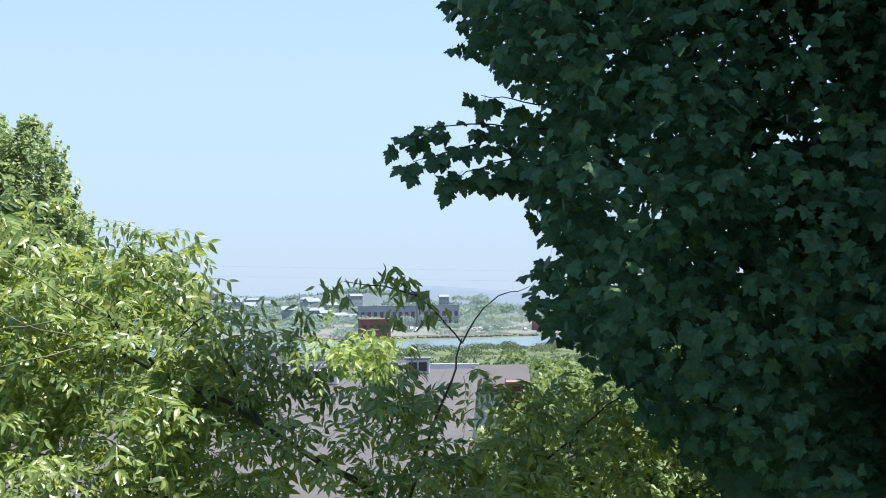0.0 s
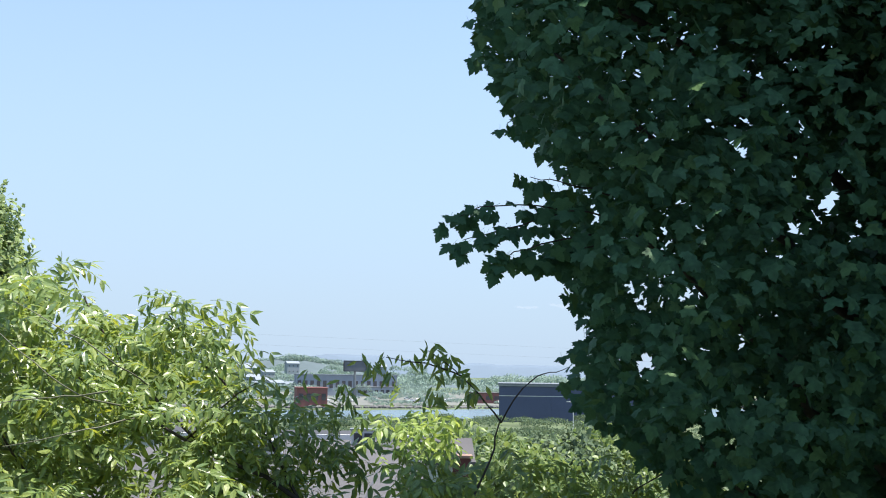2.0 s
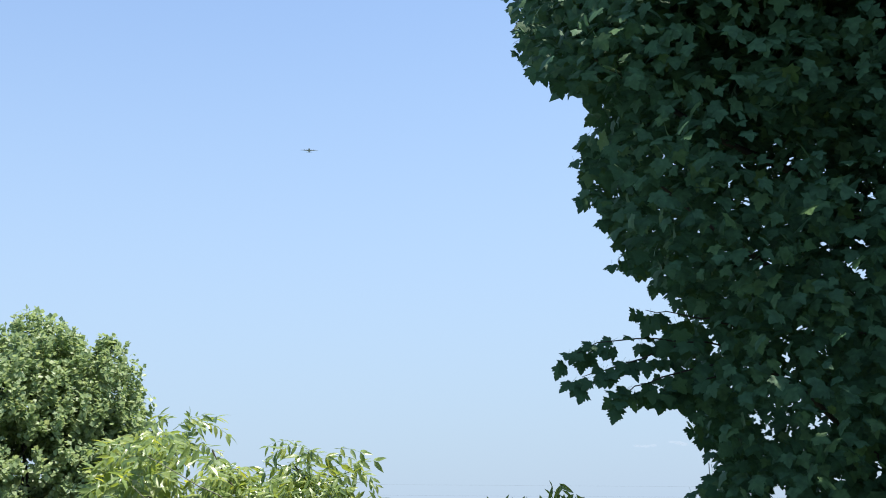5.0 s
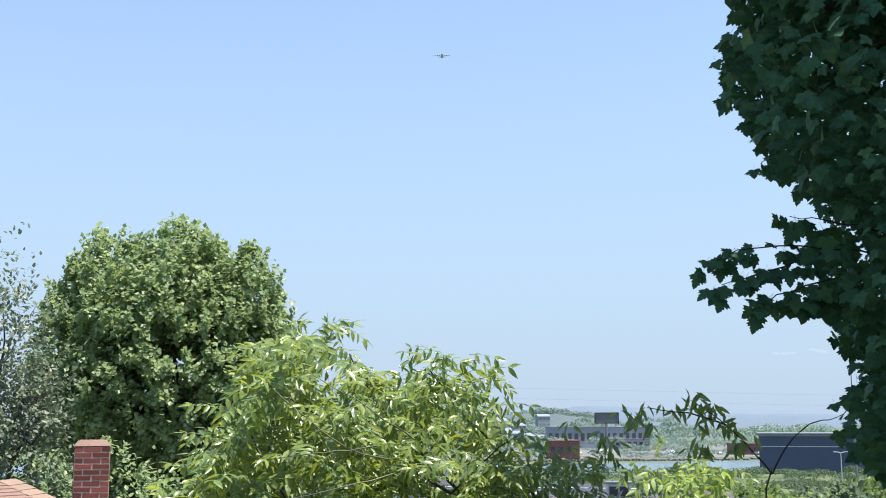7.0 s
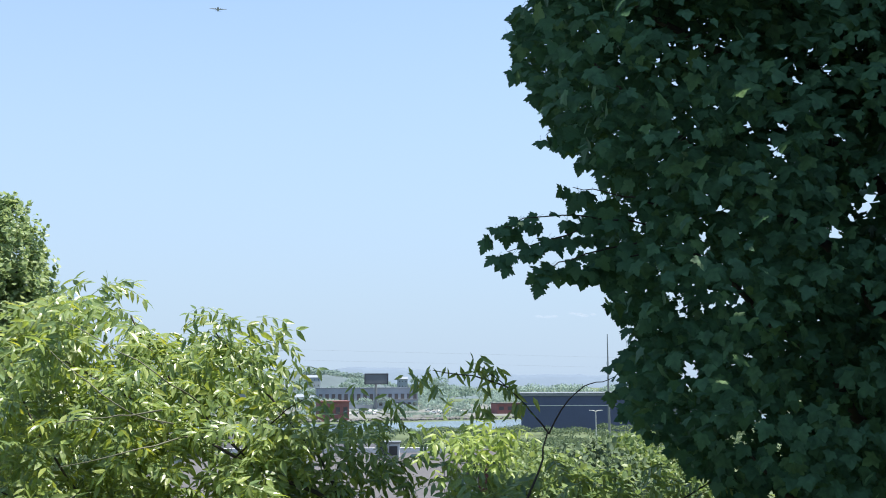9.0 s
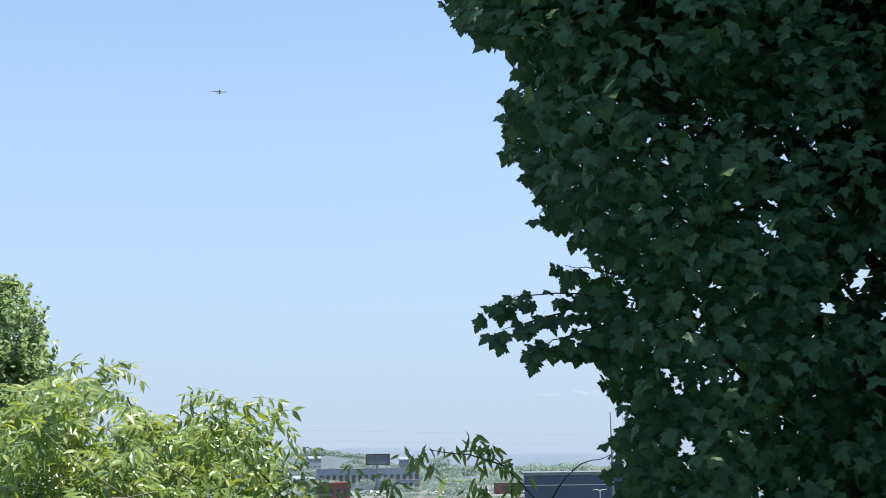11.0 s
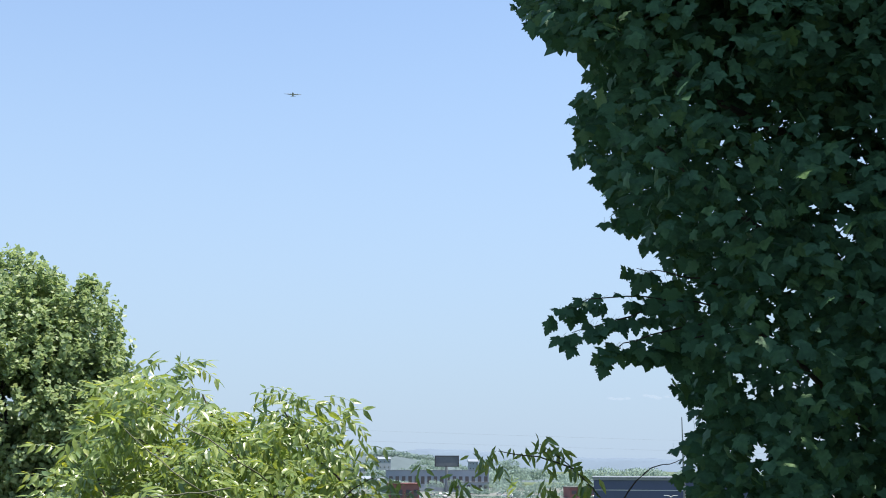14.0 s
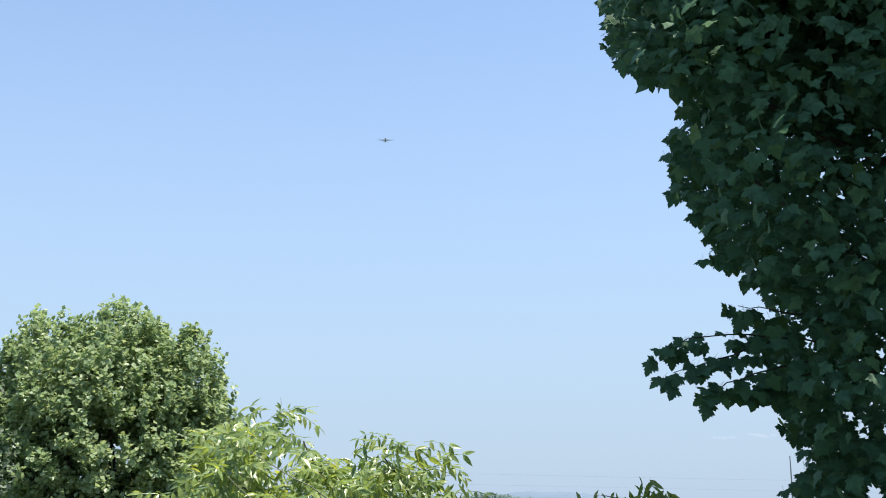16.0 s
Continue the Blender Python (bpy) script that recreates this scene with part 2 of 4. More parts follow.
def tube(points, radii, sides=7):
    """Verts and triangles of a tapered tube along points."""
    pts = [Vector(p) for p in points]
    vs, ts = [], []
    for i, p in enumerate(pts):
        d = (pts[min(i + 1, len(pts) - 1)] - pts[max(i - 1, 0)]).normalized()
        a = d.orthogonal().normalized()
        b = d.cross(a)
        for k in range(sides):
            w = 2 * math.pi * k / sides
            vs.append(p + (a * math.cos(w) + b * math.sin(w)) * radii[i])
    for i in range(len(pts) - 1):
        for k in range(sides):
            q, r = i * sides + k, i * sides + (k + 1) % sides
            ts += [(q, r, r + sides), (q, r + sides, q + sides)]
    return [tuple(v) for v in vs], ts


def joined(lots):
    vs, ts, n = [], [], 0
    for v, t in lots:
        v, t = np.asarray(v, float).reshape(-1, 3), np.asarray(t, int).reshape(-1, 3)
        vs.append(v)
        ts.append(t + n)
        n += len(v)
    return np.concatenate(vs), np.concatenate(ts)


def smooth_path(points, n, wobble, rng):
    """n points along a bent way through the given ones."""
    pts = np.array(points, float)
    u = np.linspace(0, len(pts) - 1, n)
    out = np.stack([np.interp(u, range(len(pts)), pts[:, k]) for k in range(3)], 1)
    for _ in range(2):
        out[1:-1] = 0.25 * out[:-2] + 0.5 * out[1:-1] + 0.25 * out[2:]
    out[1:-1] += rng.normal(0, wobble, (n - 2, 3))
    return out


def unit(a):
    return a / np.maximum(np.linalg.norm(a, axis=-1, keepdims=True), 1e-9)


def leaf_frames(tip, face):
    """Orthonormal across, along and out for rows of tip ways and facing ways."""
    along = unit(tip)
    out = unit(face - (face * along).sum(-1, keepdims=True) * along)
    return np.cross(along, out), along, out


def scattered(template, tris, at, tip, face, size):
    """One copy of a leaf template for each row."""
    a, l, o = leaf_frames(tip, face)
    t = np.asarray(template, float)
    v = at[:, None] + size[:, None, None] * (t[None, :, 0:1] * a[:, None] + t[None, :, 1:2] * l[:, None] + t[None, :, 2:3] * o[:, None])
    k = np.arange(len(at))[:, None, None] * len(t) + np.asarray(tris)[None]
    return v.reshape(-1, 3), k.reshape(-1, 3)


def leaf_pose(at, tip, face, size):
    a, l, o = leaf_frames(np.array([tip]), np.array([face]))
    m = Matrix.Identity(4)
    for r in range(3):
        m[r][0], m[r][1], m[r][2], m[r][3] = a[0][r] * size, l[0][r] * size, o[0][r] * size, at[r]
    return m


def maple_leaf_shape(fine):
    """A five-lobed toothed leaf, its base at the origin, its tip along y, one long."""
    half = [(0.03, 0.06), (0.17, -0.04), (0.38, 0.02), (0.34, 0.15), (0.44, 0.20), (0.63, 0.40), (0.46, 0.44), (0.47, 0.57), (0.27, 0.50),
            (0.31, 0.68), (0.20, 0.70), (0.19, 0.82), (0.0, 1.04)]
    if not fine:
        half = [(0.03, 0.06), (0.38, 0.0), (0.34, 0.16), (0.62, 0.40), (0.42, 0.50), (0.26, 0.50), (0.26, 0.74), (0.0, 1.04)]
    ring = half + [(-x, y) for x, y in reversed(half[:-1])]
    vs = [(0, 0.36, 0.02)] + [(x, y, -0.16 * (x * x + (y - 0.36) ** 2) + 0.05 * abs(x)) for x, y in ring]
    n = len(ring)
    ts = [(0, 1 + (k + 1) % n, 1 + k) for k in range(n)]
    if fine:
        stalk_v, stalk_t = tube([(0, 0.06, 0), (0.01, -0.18, 0.02), (0.0, -0.42, 0.10)], [0.010, 0.008, 0.008], 3)
        return joined([(vs, ts), (stalk_v, stalk_t)])
    return np.array(vs), np.array(ts)


def pinnate_shape(pairs, rng, long=1.0):
    """A feather-like leaf, one long: a bent stalk with drooping pointed leaflets in pairs and one at the tip."""
    def stalk(u):
        return np.array([0.0, u, 0.10 * math.sin(u * 2.2) - 0.22 * u * u])
    lots = [tube([stalk(u) for u in (0, 0.33, 0.66, 1.0)], [0.012, 0.009, 0.006, 0.004], 3)]
    for k in range(pairs * 2 + 1):
        end = k == pairs * 2
        side = 0 if end else (-1 if k % 2 else 1)
        u = 1.0 if end else 0.22 + 0.74 * (k // 2) / (pairs - 1) + rng.uniform(-0.02, 0.02)
        ln, wd = rng.uniform(0.30, 0.43) * long, rng.uniform(0.052, 0.070) * long
        way = unit(np.array([side * 1.0, 0.55 + (1.2 if end else 0), rng.uniform(-1.0, 0.0)]))
        out = unit(np.array([rng.normal(0, 0.35), rng.normal(0, 0.35), 1.0]))
        a, l, o = (q[0] for q in leaf_frames(way[None], out[None]))
        prof = [(0, 0, 0), (1, 0.28, 0.012), (0, 0.30, 0), (-1, 0.28, 0.012), (0.82, 0.62, 0.0), (0, 0.64, -0.014), (-0.82, 0.62, 0.0), (0, 1.0, -0.05)]
        v = [stalk(u) + a * x * wd + l * y * ln + o * z for x, y, z in prof]
        t = [(0, 1, 2), (0, 2, 3), (1, 4, 5), (1, 5, 2), (3, 2, 5), (3, 5, 6), (4, 7, 5), (6, 5, 7)]
        lots.append((v, t))
    return joined(lots)


# ---- ground, water, distance ----
def ground_height(y):
    """Level near the house, then down the slope to the river flats."""
    u = min(max((y - 24) / 176, 0), 1)
    return -8.0 * (u * u * (3 - 2 * u))


ys = [-60, -20, 0, 10, 20, 30, 40, 50, 60, 75, 90, 110, 130, 150, 175, 200, 260, 340, 420, 600, 900, 1400, 2200, 3300, 4900]
xs = [-4900, -2500, -1200, -600, -300, -150, -80, -40, -20, -10, 0, 10, 20, 30, 45, 70, 100, 140, 200, 300, 500, 900, 1600, 2800, 4900]
gv = [(x, y, ground_height(y)) for y in ys for x in xs]
gf = [(j * len(xs) + i, j * len(xs) + i + 1, (j + 1) * len(xs) + i + 1, (j + 1) * len(xs) + i) for j in range(len(ys) - 1) for i in range(len(xs) - 1)]
ground = new("ground", polymesh("ground", gv, gf, MAT_GRASS))
tagged(ground, "green grassy ground falling to the river flats", "ground", kind="structure")


def sheet(name, corners, mat, label, category):
    ob = new(name, polymesh(name, corners, [tuple(range(len(corners)))], mat))
    return tagged(ob, label, category, kind="structure")


sheet("water", [(-700, 372, -7.9), (-60, 366, -7.9), (100, 398, -7.9), (400, 470, -7.9), (900, 560, -7.9), (900, 640, -7.9), (400, 560, -7.9), (140, 505, -7.9), (60, 474, -7.9), (-60, 480, -7.9), (-700, 520, -7.9)],
      MAT_WATER, "calm pale blue river water below the flats", "water")
sheet("gravel_yard", [(-20, 520, -7.85), (160, 560, -7.85), (420, 640, -7.85), (420, 900, -7.85), (120, 860, -7.85), (-60, 800, -7.85)],
      MAT_GRAVEL, "pale gravel yard behind the river bank", "yard")
sheet("road", [(12, 47, -0.25), (60, 55, -0.45), (60, 62, -0.62), (12, 54, -0.4)], MAT_ASPHALT, "dark asphalt street below the gardens", "road")

rng = np.random.default_rng(11)


def ridge(name, y, x0, x1, low, crest, mat, label, n=160, rough=1.0, seed=3):
    """A long far hill: a crest line that wanders, with a foot on the plain and depth behind it."""
    vs, fs = [], []
    for i in range(n + 1):
        x = x0 + (x1 - x0) * i / n
        h = crest(x) + rough * (noise.noise((x * 0.012, seed, 0)) * 2 + noise.noise((x * 0.06, seed, 4)) + 0.5 * noise.noise((x * 0.2, seed, 8)))
        vs += [(x, y, low), (x, y + 60, low + (h - low) * 0.75), (x, y + 130, h), (x, y + 400, low)]
    for i in range(n):
        for k in range(3):
            a = i * 4 + k
            fs.append((a, a + 4, a + 5, a + 1))
    me = polymesh(name, vs, fs, mat)
    me.polygons.foreach_set("use_smooth", [True] * len(fs))
    return tagged(new(name, me), label, "hill", kind="structure")


def hump(x, c, w, h):
    return h * math.exp(-((x - c) / w) ** 2)


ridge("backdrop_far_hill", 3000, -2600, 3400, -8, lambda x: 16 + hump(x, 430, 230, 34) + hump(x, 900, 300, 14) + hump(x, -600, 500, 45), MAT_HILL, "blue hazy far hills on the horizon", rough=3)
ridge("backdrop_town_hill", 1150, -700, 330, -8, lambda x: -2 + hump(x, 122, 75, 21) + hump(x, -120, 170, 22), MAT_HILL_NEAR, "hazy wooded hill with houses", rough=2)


# ---- trees ----
MAPLE_V, MAPLE_T = maple_leaf_shape(True)
MAPLE_LOW_V, MAPLE_LOW_T = maple_leaf_shape(False)

SMALL_V = np.array([(0, 0, 0), (0.34, 0.35, 0.05), (0.22, 0.8, 0.0), (0, 1.05, -0.08), (-0.22, 0.8, 0.0), (-0.34, 0.35, 0.05), (0, 0.5, -0.03)])
FAR_V = np.array([(0, 0, 0), (0.34, 0.5, 0.06), (0, 1.0, -0.05), (-0.34, 0.5, 0.06)])
FAR_T = np.array([(0, 1, 2), (0, 2, 3)])
SMALL_T = np.array([(0, 1, 6), (1, 2, 6), (2, 3, 6), (3, 4, 6), (4, 5, 6), (5, 0, 6)])


def limb_lot(base, ends, r0, r1, rng, wobble=0.05, n=7):
    lots = []
    for e in ends:
        p = smooth_path([base, (np.array(base) * 0.55 + np.array(e) * 0.45) + (0, 0, 0.1), e], n, wobble, rng)
        lots.append(tube(p, np.linspace(r0, r1, n), 6))
    return lots


def clump_tree(name, base, lobes, clumps, per, leaf, mat, label, category="tree", seed=1, spikes=0, trunk_r=0.22, shell=0.55, spread=0.28, group="", slim=0.55, long=1.6, template=None):
    """A tree of leaf clumps round the outside of a few lobes (centre, radii), with a tapered trunk and a limb to each lobe."""
    rng = np.random.default_rng(seed)
    root = thing(name, base, label, category, group)
    base = np.array(base, float)
    lobes = [(np.array(c, float), np.array(r, float)) for c, r in lobes]
    mid = np.mean([c for c, _ in lobes], 0)
    fork = base * 0.35 + np.array([mid[0], mid[1], lobes[0][0][2] - lobes[0][1][2] * 0.3]) * 0.65
    p = smooth_path([base, base * 0.6 + fork * 0.4, fork], 8, trunk_r * 0.15, rng)
    part("trunk", fast_mesh("trunk", *tube(p, np.linspace(trunk_r, trunk_r * 0.6, 8), 9), MAT_BARK, True), root)
    for c, r in lobes:
        lot = joined(limb_lot(fork, [c + r * (0.1, 0, 0.55)], trunk_r * 0.5, trunk_r * 0.08, rng, trunk_r * 0.4)
                     + limb_lot(c, [c + r * unit(rng.normal(size=3)) * 0.85 for _ in range(6)], trunk_r * 0.18, trunk_r * 0.03, rng, trunk_r * 0.2))
        part("limb", fast_mesh("limb", *lot, MAT_BARK, True), root)
    size = np.array([np.prod(r) ** (2 / 3) for _, r in lobes])
    pick = rng.choice(len(lobes), clumps, p=size / size.sum())
    d = unit(rng.normal(size=(clumps, 3)))
    rad = rng.uniform(shell, 1.0, clumps) ** 0.6 + rng.normal(0, 0.05, clumps)
    C = np.array([lobes[k][0] for k in pick]) + np.array([lobes[k][1] for k in pick]) * d * rad[:, None]
    ax = unit(d + rng.normal(0, 0.4, (clumps, 3)) + (0, 0, 0.5))
    if spikes:
        covered = sum(((np.linalg.norm((C - c) / r, axis=1) < 0.96) & (pick != k)).astype(int) for k, (c, r) in enumerate(lobes))
        fit_for = np.flatnonzero((d[:, 2] > 0.15) & (rad > 0.84) & (covered == 0))
        tops = rng.permutation(fit_for)[:spikes]
        spikes = len(tops)
        ax[tops] = unit(np.stack([rng.normal(0, 0.2, spikes), rng.normal(0, 0.2, spikes), np.ones(spikes)], 1))
        C[tops] += ax[tops] * spread * 3.6
    long, slim = np.full(clumps, long), np.full(clumps, slim)
    if spikes:
        long[tops], slim[tops] = 2.4 * long[tops], 0.5
    at = np.repeat(C, per, 0) + np.repeat(ax, per, 0) * rng.uniform(-1, 1, (clumps * per, 1)) * spread * np.repeat(long, per)[:, None] + rng.normal(0, spread, (clumps * per, 3)) * np.repeat(slim, per)[:, None]
    tip = np.repeat(ax, per, 0) * 0.6 + rng.normal(0, 0.6, (clumps * per, 3)) - (0, 0, 0.25)
    face = np.repeat(d, per, 0) * 0.6 + rng.normal(0, 0.35, (clumps * per, 3)) + (0, 0, 0.7)
    s = leaf * rng.uniform(0.7, 1.3, clumps * per)
    v, t = scattered(*(template or (SMALL_V, SMALL_T)), at, tip, face, s)
    part("crown", fast_mesh("crown", v, t, mat), root, kind="stuff")
    return root


def leaf_parts(parent, me, rows, name="leaf"):
    for at, tip, face, size in rows:
        ob = new(name, me)
        under(ob, parent)
        ob.matrix_basis = leaf_pose(at, tip, face, size)


def big_maple():
    """The dark maple beside the window: its edge leans out to one side as it rises."""
    rng = np.random.default_rng(5)
    root = thing("maple_tree", (5.9, 7.6, 0), "dark green maple tree with dense shaded toothed leaves", "tree")
    ez = [6.6, 7.85, 8.14, 8.46, 8.7, 8.8, 8.9, 9.1, 9.33, 9.42, 9.7, 9.9, 10.03, 10.18, 10.27, 10.35, 10.43, 10.5, 10.6, 10.75, 11.05, 11.2, 11.38, 11.47, 11.6, 11.8, 12.2, 12.8, 13.4, 14.2, 15.6]
    ex = [3.9, 3.18, 2.86, 2.60, 2.28, 2.17, 2.06, 2.06, 2.17, 2.02, 1.94, 1.92, 1.97, 2.02, 1.86, 1.65, 1.71, 1.71, 1.60, 1.51, 1.49, 1.60, 1.56, 1.27, 1.17, 1.16, 1.16, 1.4, 1.9, 2.7, 4.6]

    def edge(p):
        n = np.array([noise.noise(Vector(q) * 2.6) for q in p]) * 0.06 + np.array([noise.noise(Vector(q) * 7.0 + Vector((9, 0, 0))) for q in p]) * 0.07
        x0 = np.interp(9 + (p[:, 2] - 9) * 6 / p[:, 1], ez, ex)
        return x0 * np.where(p[:, 1] > 6, p[:, 1] / 6, 1) + 0.33 * (p[:, 1] - 6.0) ** 2 * np.where(p[:, 1] < 6, 1.3, 0.12) + n

    def crown(n, lo, hi, size):
        p = rng.uniform(lo, hi, (n, 3))
        gap = p[:, 0] - edge(p)
        hollow = np.array([noise.noise(Vector(q) * 1.5 + Vector((3, 1, 7))) for q in p])
        keep = (gap > 0.02) & ((hollow > -0.2) | (gap < 0.4) | (p[:, 1] > 7.3))
        # thin places cut along sight lines from the eye, so the sky shows through
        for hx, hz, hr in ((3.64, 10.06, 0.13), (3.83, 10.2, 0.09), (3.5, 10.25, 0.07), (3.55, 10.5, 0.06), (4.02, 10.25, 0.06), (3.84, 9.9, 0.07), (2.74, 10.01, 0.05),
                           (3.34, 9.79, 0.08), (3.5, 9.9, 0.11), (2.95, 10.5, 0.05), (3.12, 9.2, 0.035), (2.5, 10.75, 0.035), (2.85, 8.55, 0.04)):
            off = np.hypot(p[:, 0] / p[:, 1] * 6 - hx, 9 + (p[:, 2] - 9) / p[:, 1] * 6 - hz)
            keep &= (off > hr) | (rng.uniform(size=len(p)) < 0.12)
        sparse = np.array([noise.noise(Vector((q[0] / q[1] * 20, (q[2] - 9) / q[1] * 20, 2.0))) for q in p])
        keep &= (sparse < 0.36) | (p[:, 2] > 10.9) | (p[:, 0] > 5.2) | (rng.uniform(size=len(p)) < 0.25)
        p, gap = p[keep], gap[keep]
        k = len(p)
        tip = unit(np.stack([rng.normal(-0.2, 0.5, k), rng.normal(-0.4, 0.35, k), rng.normal(-0.8, 0.3, k)], 1))
        face = np.stack([rng.normal(-0.25, 0.42, k), rng.normal(-0.6, 0.42, k), rng.normal(0.6, 0.4, k)], 1)
        return p, tip, face, size * rng.uniform(0.62, 1.25, k), gap

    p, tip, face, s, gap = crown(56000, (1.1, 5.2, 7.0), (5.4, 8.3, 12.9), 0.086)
    near = np.argsort(gap + np.abs(p[:, 1] - 6.0) * 0.25 + np.maximum(0, p[:, 2] - 12) * 2)[:240]
    rest = np.setdiff1d(np.arange(len(p)), near)
    edge_on = gap[rest] < 0.7
    rim, deep = rest[edge_on], rest[~edge_on]
    v1, t1 = joined([scattered(MAPLE_V[:26], MAPLE_T[:25], p[rim], tip[rim], face[rim], s[rim]), scattered(MAPLE_LOW_V, MAPLE_LOW_T, p[deep], tip[deep], face[deep], s[deep] * 1.05)])
    # coarse outer leaves, mostly out of view, added to block the sun
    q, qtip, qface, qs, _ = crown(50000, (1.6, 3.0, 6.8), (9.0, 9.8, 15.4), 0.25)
    out = ((q[:, 0] > 5.2) | (q[:, 2] > 12.4)) & ((q[:, 1] > 5.4) | (q[:, 0] > 4.9) | (q[:, 2] > 12.1))
    v2, t2 = scattered(MAPLE_LOW_V, MAPLE_LOW_T, q[out], qtip[out], qface[out], qs[out])
    # the dense crown overhead, unseen, added to keep sun off the leaves below
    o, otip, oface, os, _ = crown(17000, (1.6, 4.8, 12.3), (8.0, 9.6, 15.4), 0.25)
    v, t = joined([(v1, t1), (v2, t2), scattered(MAPLE_LOW_V, MAPLE_LOW_T, o, otip, oface, os)])
    part("crown", fast_mesh("crown", v, t, MAT_MAPLE), root, kind="stuff")
    leaf_me = fast_mesh("leaf", MAPLE_V, MAPLE_T, MAT_MAPLE)
    leaf_parts(root, leaf_me, zip(p[near], tip[near], face[near], s[near]))
    # the spray that stands out into the sky
    twigs = [[(2.45, 6.2, 9.90), (1.95, 6.05, 9.96), (1.62, 6.0, 9.93), (1.41, 6.0, 9.83)],
             [(2.05, 6.1, 9.90), (1.75, 6.0, 9.80), (1.48, 6.0, 9.72)],
             [(2.3, 6.1, 9.80), (1.92, 6.0, 9.72), (1.74, 6.0, 9.66), (1.69, 6.0, 9.60)],
             [(2.4, 6.1, 9.74), (2.08, 6.0, 9.70), (1.93, 6.0, 9.64)],
             [(2.4, 6.1, 10.02), (2.1, 6.0, 10.06), (1.86, 6.0, 10.09)]]
    rows = []
    for tw in twigs:
        w = smooth_path(tw, 9, 0.006, rng)
        part("twig", fast_mesh("twig", *tube(w, np.linspace(0.006, 0.002, 9), 5), MAT_TWIG, True), root)
        for q in w[2 if tw is not twigs[-1] else 7:]:
            for _ in range(4):
                d = np.array([rng.normal(-0.2, 0.5), rng.normal(-0.2, 0.4), rng.normal(-0.75, 0.35)])
                rows.append((q + unit(d) * 0.042 + rng.normal(0, 0.018, 3), d, (rng.normal(-0.1, 0.4), -0.9, rng.normal(0.45, 0.4)), rng.uniform(0.068, 0.104)))
    leaf_parts(root, leaf_me, rows)
    tr = smooth_path([(5.9, 7.6, 0), (5.85, 7.5, 4), (5.75, 7.4, 8), (5.5, 7.3, 13.2)], 14, 0.03, rng)
    part("trunk", fast_mesh("trunk", *tube(tr, np.linspace(0.26, 0.05, 14), 12), MAT_BARK, True), root)
    for a, b in [((5.8, 7.45, 6.5), (3.0, 6.3, 8.6)), ((5.8, 7.4, 7.5), (2.4, 6.2, 9.9)), ((5.7, 7.4, 8.6), (2.1, 6.3, 10.9)), ((5.65, 7.35, 9.6), (1.7, 6.4, 11.8)),
                 ((5.8, 7.4, 7.0), (4.4, 5.6, 9.2)), ((5.7, 7.4, 9.0), (7.2, 7.9, 11.5)), ((5.8, 7.5, 7.2), (7.4, 7.0, 9.6)), ((5.6, 7.3, 10.5), (3.6, 6.6, 12.8))]:
        w = smooth_path([a, tuple(np.array(a) * 0.5 + np.array(b) * 0.5 + (0, 0, 0.15)), b], 9, 0.03, rng)
        part("limb", fast_mesh("limb", *tube(w, np.linspace(0.06, 0.008, 9), 7), MAT_BARK, True), root)


big_maple()


